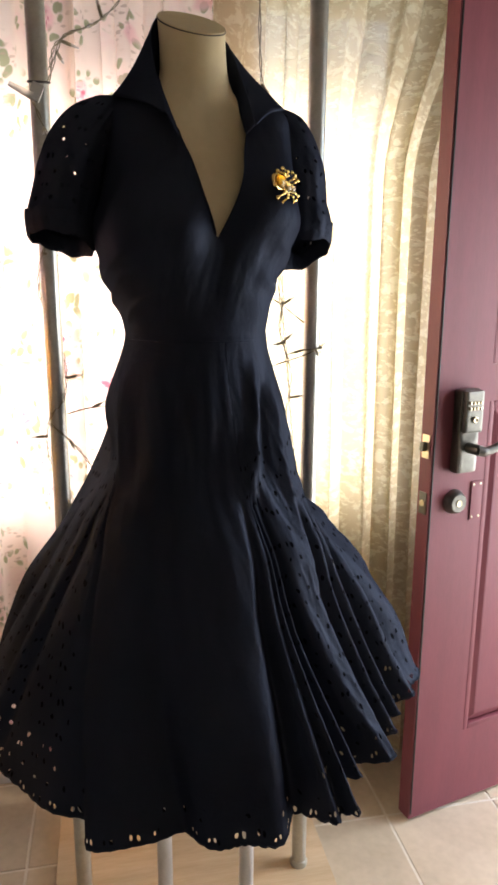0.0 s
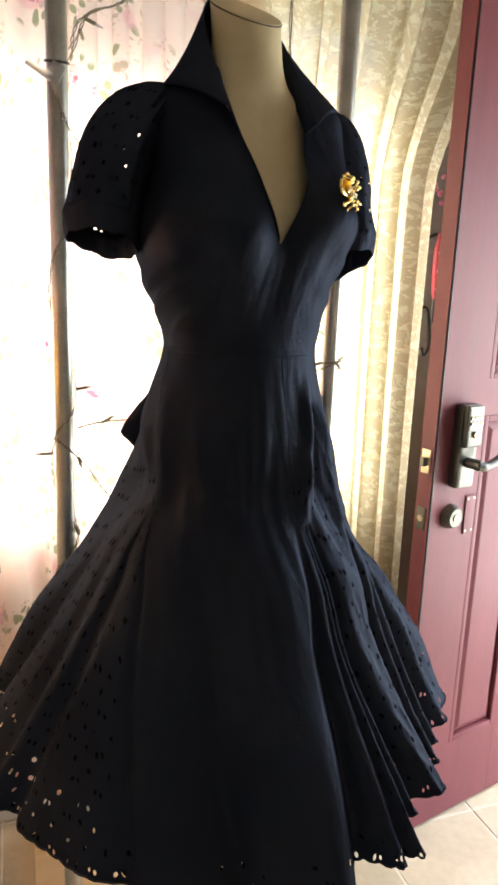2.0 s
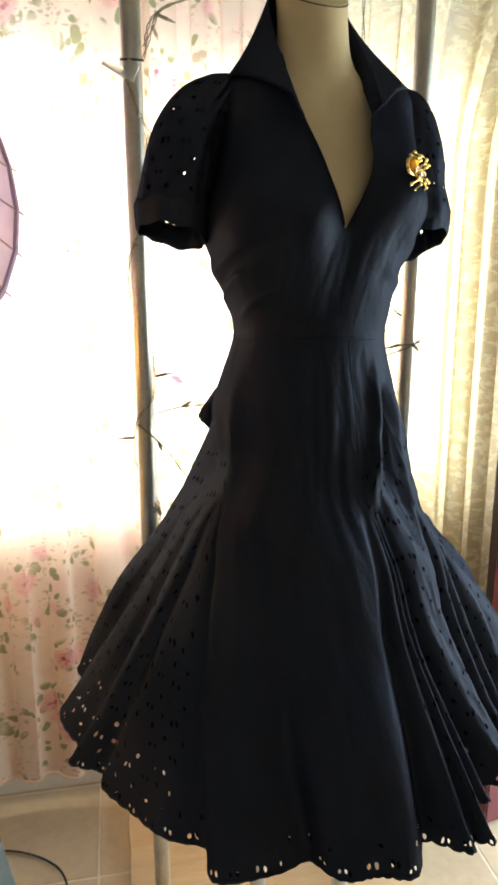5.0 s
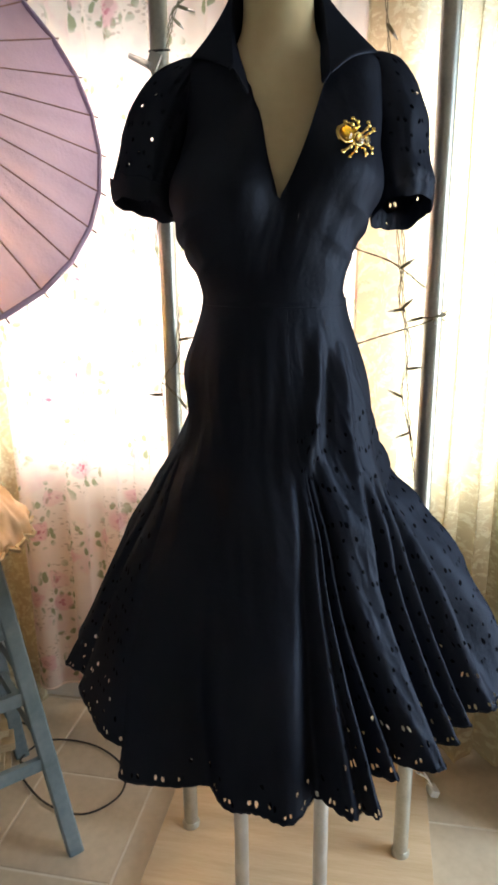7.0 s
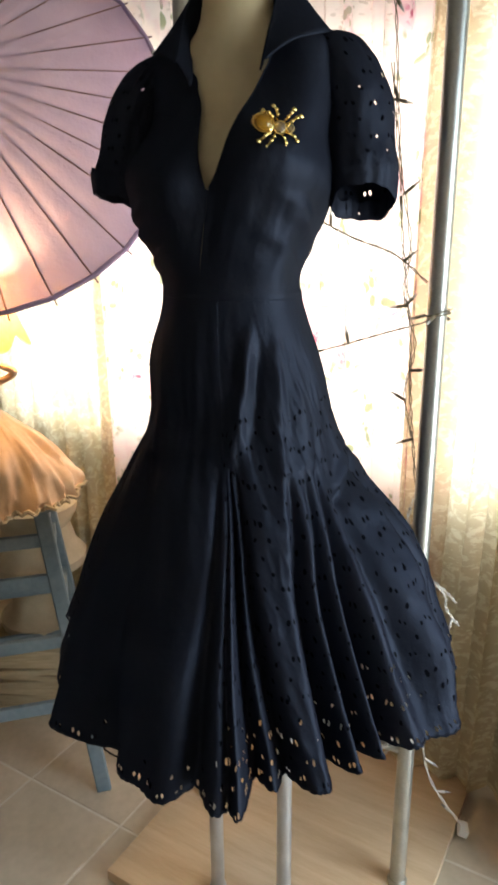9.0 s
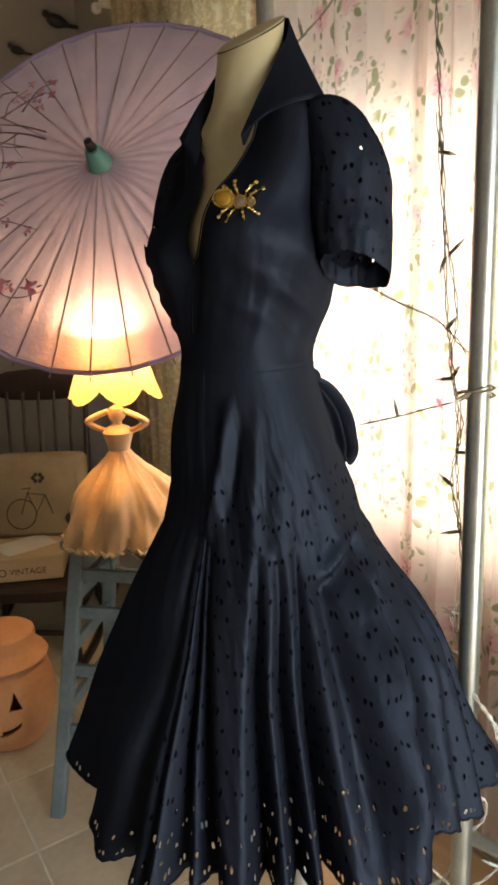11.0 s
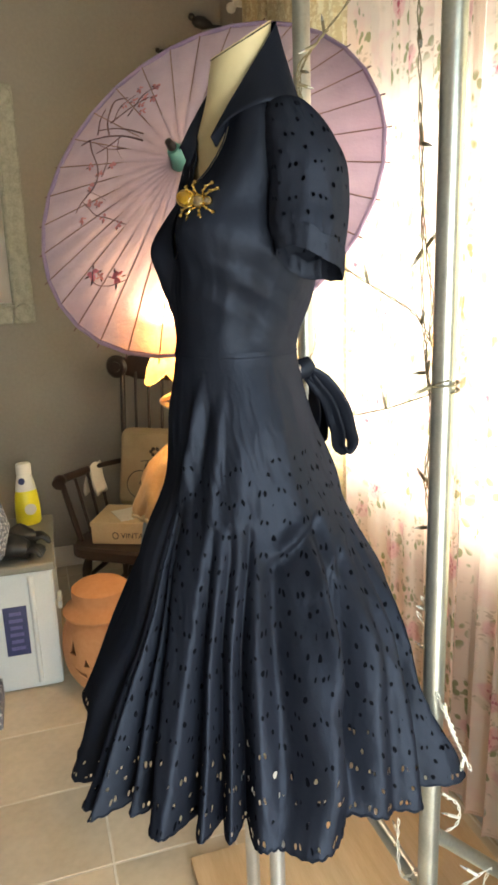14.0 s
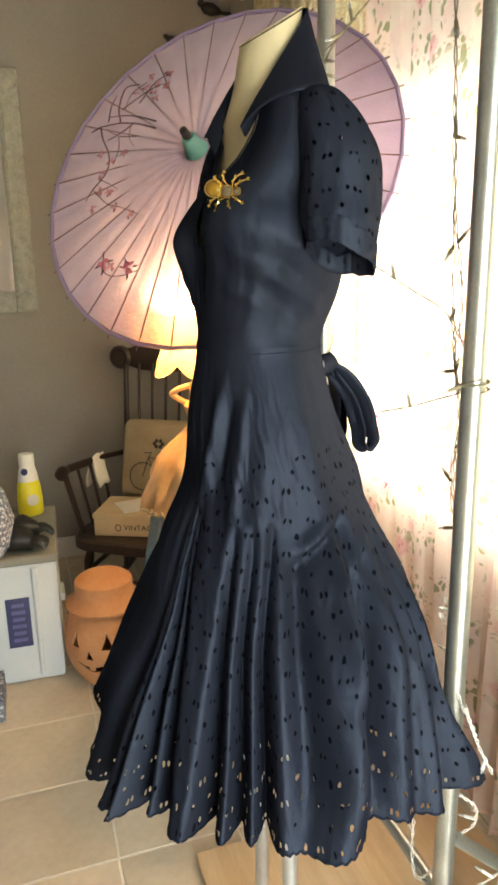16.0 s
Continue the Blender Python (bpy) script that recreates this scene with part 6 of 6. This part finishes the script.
def pillow():
    rings = []
    n = 40
    for k in range(9):
        f = -1 + 2 * k / 8
        w = 1 - 0.10 * f * f if abs(f) < 1 else 0.86
        rings.append([(0.055 * f, 0.19 * w * math.copysign(abs(math.cos(t)) ** 0.15, math.cos(t)), 0.18 * w * math.copysign(abs(math.sin(t)) ** 0.15, math.sin(t))) for t in (2 * math.pi * i / n for i in range(n))])
    th = thing("cushion", "cream linen cushion printed with a bicycle and flowers", "cushion", CHAIR @ pose(-0.155, 0.02, 0.620, 0, -14, 0))
    part("cover", loft(rings, True, True), LINEN, th)
    part("printed_wheel", tube([(0.057, -0.07 + 0.062 * math.cos(t), -0.075 + 0.062 * math.sin(t)) for t in np.linspace(0, 6.283, 33)], 0.0022, 6), INK, th)
    for path in ([(-0.07, -0.075), (-0.045, 0.012), (0.030, 0.004), (0.062, -0.075)], [(-0.045, 0.012), (-0.005, -0.070), (0.030, 0.004)], [(-0.070, 0.030), (-0.030, 0.034), (-0.045, 0.012)]):
        part("printed_frame_line", tube([(0.057, y, z) for y, z in path], 0.0022, 6), INK, th)
    for k in range(6):
        part("printed_flower", turned([(0.0004, 0), (0.008, 0), (0.009, 0.001), (0.0004, 0.002)], 10, m=pose(0.056, 0.0 + 0.020 * math.cos(k * 1.05), 0.075 + 0.015 * math.sin(k * 1.05), 0, 90, 0)), INK, th)
    part("piping", tube([(0, 0.19 * math.copysign(abs(math.cos(t)) ** 0.15, math.cos(t)), 0.18 * math.copysign(abs(math.sin(t)) ** 0.15, math.sin(t))) for t in np.linspace(0, 2 * math.pi, 80)], 0.004, 6), LINEN, th)


pillow()


def text_part(parent, body, size, m, mat):
    cu = bpy.data.curves.new("txt", "FONT")
    cu.body, cu.size, cu.extrude, cu.align_x, cu.align_y = body, size, 0.0004, "CENTER", "CENTER"
    tmp = bpy.data.objects.new("txt", cu)
    me = bpy.data.meshes.new_from_object(tmp)
    bpy.data.objects.remove(tmp)
    ob = part("lettering", me, mat, parent, "dark printed lettering", smooth=False)
    ob.matrix_local = m
    return ob


carton = thing("cardboard_box", "shallow brown card box with dark printed lettering", "box", pose(-1.630, 1.188, 0.370, 0, 0, -25))
part("tray", box((0, 0, 0.039), (0.24, 0.33, 0.078), 0.003), CARD, carton)
part("lid", box((0, 0, 0.087), (0.248, 0.338, 0.018), 0.004), CARD, carton)
text_part(carton, "VINTAGE", 0.034, pose(0.1215, 0.035, 0.038, 90, 0, 90), INK)
part("printed_ring", tube([(0.1205, -0.060 + 0.012 * math.cos(t), 0.038 + 0.014 * math.sin(t)) for t in np.linspace(0, 6.283, 25)], 0.002, 6), INK, carton)
cloth = thing("folded_cloth", "folded white cotton cloth hung over a chair arm", "cloth", CHAIR)
part("fold", loft([[(-0.10 + 0.10 * k / 8 + 0.01 * math.sin(s), -0.258 + 0.030 * math.sin(math.pi * (s / 10 - 0.5)) * (1 + 0.1 * k / 8), 0.660 - 0.14 * abs(s / 10 - 0.5) * 2 - 0.004 * math.sin(k)) for s in range(11)] for k in range(9)], False), WHITE_CLOTH, cloth).modifiers.new("thick", "SOLIDIFY").thickness = 0.006
paper = thing("loose_paper", "white sheet of paper lying on the box", "paper", pose(-1.640, 1.203, 0.4665, 0, 0, 10))
part("sheet", box((0, 0, 0.002), (0.15, 0.21, 0.003), 0.0005), WHITE_CLOTH, paper)


POT = pose(-1.124, 0.970, 0.0) @ Matrix.Diagonal((1.04, 1.04, 0.97, 1))


def jack_pot():
    th = thing("pumpkin_pot", "terracotta jack-o-lantern pot with a lid", "pot", POT)
    n = 128
    prof = [(0.082, 0.0), (0.093, 0.004), (0.122, 0.05), (0.140, 0.11), (0.145, 0.170), (0.138, 0.232), (0.122, 0.280), (0.112, 0.298)]
    eyes = [(-54, 0.212, 8.5, 0.031), (-6, 0.212, 8.5, 0.031), (-32, 0.160, 5, 0.018)]
    verts, faces = [], []
    nz = 80
    for j in range(nz + 1):
        z = 0.298 * j / nz
        r = spline(z, [(zz, rr) for rr, zz in prof])[0]
        for i in range(n * 2):
            t = math.pi * i / n
            rr = r * (1 + 0.012 * math.cos(8 * t))
            verts.append((rr * math.cos(t), rr * math.sin(t), z))
    for j in range(nz):
        z = 0.298 * (j + 0.5) / nz
        for i in range(n * 2):
            d = (180 * (i + 0.5) / n + 180) % 360 - 180
            cut = any(abs(d - c) < w * (1 - (z - zc + hh) / (2 * hh)) and abs(z - zc) < hh for c, zc, w, hh in eyes)
            mouth = abs(d + 26) < 24 and abs(z - (0.100 + 0.026 * ((d + 26) / 24) ** 2)) < 0.013 * (1 - 0.5 * abs(d + 26) / 24)
            tooth = mouth and abs(d + 30) < 4 and z > 0.098
            if cut or (mouth and not tooth):
                continue
            i2 = (i + 1) % (2 * n)
            faces.append((j * 2 * n + i, j * 2 * n + i2, (j + 1) * 2 * n + i2, (j + 1) * 2 * n + i))
    me = bpy.data.meshes.new("pot_body")
    me.from_pydata(verts, [], faces)
    body = part("body", me, TERRA, th)
    sol = body.modifiers.new("thick", "SOLIDIFY")
    sol.thickness, sol.offset = 0.009, -1
    part("base", turned([(0.001, 0.004), (0.086, 0.004), (0.086, 0.012), (0.001, 0.012)], 32), TERRA, th)
    part("lid", turned([(0.112, 0.298), (0.130, 0.300), (0.134, 0.310), (0.126, 0.322), (0.106, 0.334), (0.098, 0.352), (0.100, 0.378), (0.098, 0.394), (0.082, 0.407), (0.048, 0.416), (0.001, 0.418)], 48), TERRA, th)


jack_pot()
cool = thing("storage_box", "white plastic storage box with a dark label", "storage box", pose(-1.235, 0.545, 0, 0, 0, -2))
part("body", box((-0.195, 0, 0.235), (0.54, 0.54, 0.462), 0.022, segs=4), COOLER, cool)
part("lid", box((-0.195, 0, 0.478), (0.555, 0.555, 0.030), 0.012, segs=3), LID_GREY, cool, "grey-green plastic lid")
part("rib", tube([(0.077, 0.190, 0.03), (0.077, 0.190, 0.45)], 0.010, 10), COOLER, cool)
lab = part("label_plate", box((0.077, 0.125, 0.245), (0.004, 0.082, 0.19), 0.001), LABEL_BLUE, cool, "dark blue printed label")
for k in range(6):
    part("unreadable_line", box((0.0795, 0.125, 0.178 + 0.027 * k), (0.001, 0.048 - 0.006 * (k % 2), 0.013), 0), LABEL_LILAC, lab)
part("handle", box((-0.02, 0.282, 0.30), (0.10, 0.016, 0.03), 0.006), COOLER, cool)


def glove(x, y, z, yaw, spread):
    """A limp work glove: palm, cuff, four fingers and a thumb."""
    g = thing("work_glove", "dark brown knitted work glove on the storage box", "glove", pose(x, y, z, 0, 0, yaw), group="pair of gloves")
    rings = []
    for k in range(9):
        f = k / 8
        w, h = 0.040 + 0.010 * math.sin(math.pi * f), 0.030 + 0.014 * math.sin(math.pi * f)
        rings.append([(-0.055 + 0.11 * f, w * math.cos(t) + 0.003 * math.sin(3 * t + 4 * f), h + 0.006 + h * math.sin(t) + 0.003 * math.sin(2 * t + 9 * f)) for t in (2 * math.pi * i / 20 for i in range(20))])
    part("palm", loft(rings, True, True), BLACK, g)
    part("cuff", tube([(-0.062, 0.036 * math.cos(t), 0.027 + 0.019 * math.sin(t)) for t in np.linspace(0, 2 * math.pi, 21)[:-1]], 0.008, 8, closed=True), BLACK, g)
    for k in range(4):
        y1 = (-0.030 + 0.020 * k)
        part("finger", tube(smooth_path([(0.045, y1, 0.034), (0.080, y1 * (1 + spread), 0.042 - 0.004 * k), (0.112 - 0.006 * abs(k - 1.5), y1 * (1.2 + 2 * spread), 0.018)], 4), [0.011] * 6 + [0.010, 0.009, 0.006], 8), BLACK, g)
    part("thumb", tube(smooth_path([(-0.01, 0.038, 0.03), (0.03, 0.062, 0.032), (0.06, 0.068, 0.016)], 4), 0.011, 8), BLACK, g)


glove(-1.225, 0.685, 0.493, 80, 0.1)
glove(-1.330, 0.705, 0.493, 100, 0.3)
sp = thing("detergent_bottle", "white and yellow plastic cleaner bottle with a flat cap", "bottle", pose(-1.612, 0.741, 0.493, 0, 0, 14) @ Matrix.Scale(1.14, 4))
oval = Matrix.Diagonal((0.70, 1, 1, 1))
part("body", turned([(0.001, 0), (0.040, 0.0), (0.045, 0.008), (0.045, 0.060), (0.042, 0.100), (0.037, 0.128)], 32, m=oval, caps=False), YELLOW, sp, "yellow lower half")
part("shoulder", turned([(0.037, 0.128), (0.034, 0.150), (0.029, 0.172), (0.025, 0.188), (0.001, 0.190)], 32, m=oval, caps=False), WIRE_WHITE, sp, "white upper half")
part("cap", turned([(0.001, 0.188), (0.027, 0.188), (0.028, 0.194), (0.027, 0.222), (0.024, 0.228), (0.001, 0.229)], 26, m=Matrix.Diagonal((0.8, 1, 1, 1))), WIRE_WHITE, sp)
part("label", turned([(0.0005, 0.0), (0.020, 0.0), (0.021, 0.001), (0.0005, 0.0015)], 22, m=pose(0.0335, 0.002, 0.062, 0, 88, 0)), WHITE_CLOTH, sp)
part("printed_patch", turned([(0.0005, 0.0), (0.012, 0.0), (0.0125, 0.001), (0.0005, 0.0015)], 18, m=pose(0.0205, -0.016, 0.166, 0, 74, -34)), LABEL_BLUE, sp)

# upholstered sofa end
sofa = thing("sofa", "paisley upholstered sofa with a fat rolled arm", "sofa", pose(-1.0, 0.03, 0))
rings = []
for k in range(17):
    y = 0.30 + 0.38 * k / 16
    f = (k / 16)
    e = (1 - max(0, (f - 0.55) / 0.45) ** 2.6) ** 0.5 if f < 1 else 0.05
    rings.append([(0.02 + 0.15 * e * math.cos(t), y - 0.016, 0.705 + 0.162 * e * math.sin(t)) for t in (2 * math.pi * i / 40 for i in range(40))])
part("rolled_arm", loft(rings, True, True), PAISLEY, sofa)
part("arm_side", box((-0.02, 0.305, 0.31), (0.20, 0.50, 0.56), 0.06, segs=5), PAISLEY, sofa)
part("seat_base", box((0.02, -0.55, 0.20), (0.80, 1.30, 0.34), 0.05, segs=4), PAISLEY, sofa)
part("seat_cushion", box((0.05, -0.55, 0.44), (0.74, 1.28, 0.14), 0.05, segs=4), PAISLEY, sofa)
part("backrest", box((-0.30, -0.55, 0.62), (0.20, 1.30, 0.62), 0.08, segs=4), PAISLEY, sofa)
part("skirt", box((-0.04, 0.33, 0.04), (0.20, 0.48, 0.078), 0.006), PAISLEY, sofa)

# mirror on the back wall
mir = thing("wall_mirror", "mirror in an ornate grey-green plaster frame", "mirror", pose(WEST + 0.002, 0.50, 1.81))
bm = None
w, hh = 0.36, 0.53
for c, s in (((0.02, -w + 0.05, 0), (0.04, 0.10, 2 * hh)), ((0.02, w - 0.05, 0), (0.04, 0.10, 2 * hh)), ((0.02, 0, hh - 0.05), (0.04, 2 * w - 0.2, 0.10)), ((0.02, 0, -hh + 0.05), (0.04, 2 * w - 0.2, 0.10))):
    bm = box(c, s, 0.014, bm, segs=3)
fr = part("frame", bm, MIRROR_FRAME, mir)
path = [(0.044, y, z_) for y, z_ in ((-w + 0.085, -hh + 0.085), (w - 0.085, -hh + 0.085), (w - 0.085, hh - 0.085), (-w + 0.085, hh - 0.085))]
part("bead_moulding", tube(path, 0.008, 8, closed=True), MIRROR_FRAME, fr)
for g in (-1, 1):
    for g2 in (-1, 1):
        part("corner_rosette", turned([(0.001, 0), (0.045, 0), (0.04, 0.012), (0.02, 0.02), (0.001, 0.024)], 16, m=pose(0.038, g * (w - 0.05), g2 * (hh - 0.05), 0, 90, 0)), MIRROR_FRAME, fr)
part("glass", box((0.012, 0, 0), (0.006, 2 * w - 0.19, 2 * hh - 0.19), 0), MIRROR, mir)

# small dark birds on the wall by the corner


def bird(y, z_, s):
    th = thing("wall_ornament", "small dark metal bird ornament on the wall", "ornament", pose(WEST + 0.0, y, z_), group="bird ornaments on the wall")
    body = turned([(0.001, -0.07), (0.018, -0.05), (0.034, -0.01), (0.030, 0.03), (0.016, 0.05), (0.001, 0.055)], 18, m=pose(0.036, 0, 0, 80, 0, 0) @ Matrix.Scale(s, 4))
    part("body", body, BLACK, th)
    part("head", turned([(0.001, -0.02), (0.016, -0.012), (0.02, 0), (0.015, 0.013), (0.001, 0.02)], 14, m=pose(0.036, -0.055 * s, 0.026 * s) @ Matrix.Scale(s, 4)), BLACK, th)
    part("tail", box((0.03, 0.085 * s, -0.012 * s), (0.012, 0.07 * s, 0.018 * s), 0.004), BLACK, th)
    part("peg", tube([(0.0, 0, 0), (0.03, 0, 0)], 0.005, 8), BLACK, th)


bird(1.565, 2.50, 0.55)
bird(1.755, 2.645, 0.85)

# things that hang on the wall behind the door
hang = thing("wall_hanger", "dark wire hook rail with ribbons on the wall", "hanger")
# added slab in wall grey; stands for a shaded strip behind the hooks
part("board", box((0.93, 1.848, 1.72), (0.12, 0.018, 0.34), 0.004), WALL, hang)
part("hook", tube(smooth_path([(0.80, 1.80, 1.33), (0.86, 1.83, 1.37), (0.92, 1.84, 1.40), (0.93, 1.83, 1.30), (0.905, 1.81, 1.27), (0.89, 1.80, 1.29)], 5), 0.004, 8), BLACK, hang)
part("hook", tube(smooth_path([(0.84, 1.79, 1.555), (0.89, 1.82, 1.585), (0.93, 1.84, 1.60)], 5), 0.004, 8), BLACK, hang)
spray = random.Random(4)
for k in range(9):
    q = spray.uniform(0.006, 0.010)
    part("ribbon_flower", turned([(0.0006, -q * 0.6), (q * 0.8, -q * 0.3), (q, 0.1 * q), (q * 0.5, q * 0.6), (0.0006, q * 0.5)], 9, m=pose(0.885 + spray.uniform(-0.03, 0.04), 1.815, 1.66 + 0.012 * k + spray.uniform(-0.01, 0.01), spray.uniform(50, 120), spray.uniform(-30, 30), 0)), BLOSSOM, hang, "pink ribbon flower")
umb = thing("polka_dot_umbrella", "furled red umbrella with white spots hanging up", "umbrella")
part("furled_cloth", turned([(0.003, 1.42), (0.010, 1.44), (0.014, 1.50), (0.013, 1.55), (0.007, 1.58), (0.003, 1.60)], 16, m=pose(0.915, 1.80, 0)), RED, umb)
part("handle", tube([(0.915, 1.80, 1.43), (0.915, 1.80, 1.36)], 0.005, 8), BLACK, umb)
for k in range(5):
    part("spot", turned([(0.0004, 0), (0.006, 0), (0.005, 0.0012), (0.0004, 0.0016)], 9, m=pose(0.912 + 0.006 * (k % 2), 1.7862, 1.45 + 0.024 * k, 90, 0, 0)), WHITE_CLOTH, umb)

# ---- floor tiles ----
TS, GAP = 0.317, 0.006
U0, V0 = 0.060, 0.885
fl = tagged(part("floor", box(((WEST + EAST) / 2, (SOUTH + NORTH) / 2 + 0.1, -0.0318), (EAST - WEST, NORTH - SOUTH + 0.2, 0.06), 0), GROUT, smooth=False), "square beige ceramic floor tiles with pale grout", "floor", kind="structure")


def tile_mesh(sx, sy):
    bm = box((0, 0, -0.004), (sx - GAP, sy - GAP, 0.012), 0)
    top = [e for e in bm.edges if all(v.co.z > 0 for v in e.verts)]
    bmesh.ops.bevel(bm, geom=top, offset=0.0018, segments=1, affect="EDGES")
    me = bpy.data.meshes.new("tile")
    bm.to_mesh(me)
    bm.free()
    me.materials.append(TILE)
    return me


meshes = {}
rnd = random.Random(2)
for i in range(-9, 6):
    for j in range(-12, 5):
        x0, x1 = max(WEST, U0 + i * TS), min(EAST, U0 + (i + 1) * TS)
        y0, y1 = max(SOUTH, V0 + j * TS), min(NORTH, V0 + (j + 1) * TS)
        if x1 - x0 < 0.02 or y1 - y0 < 0.02:
            continue
        if y0 < -1.5:
            continue
        key = (round(x1 - x0, 3), round(y1 - y0, 3))
        if key not in meshes:
            meshes[key] = tile_mesh(*key)
        t = new("tile", meshes[key])
        t.parent = fl
        t.location = ((x0 + x1) / 2, (y0 + y1) / 2, -0.002 + rnd.uniform(-0.0006, 0.0006))
tail = None
for (x0, x1, y0, y1) in ((WEST, EAST, SOUTH, V0 - 8 * TS),):
    for i in range(-9, 6):
        for j in range(-12, -7):
            a0, a1 = max(x0, U0 + i * TS), min(x1, U0 + (i + 1) * TS)
            b0, b1 = max(SOUTH, V0 + j * TS), V0 + (j + 1) * TS
            if a1 - a0 > 0.02 and b1 - b0 > 0.02 and b0 < -1.5:
                tail = box(((a0 + a1) / 2, (b0 + b1) / 2, -0.006), (a1 - a0 - GAP, b1 - b0 - GAP, 0.012), 0, tail)
rest = part("tiles_behind", tail, TILE, fl, smooth=False)
rest["kind"] = "stuff"
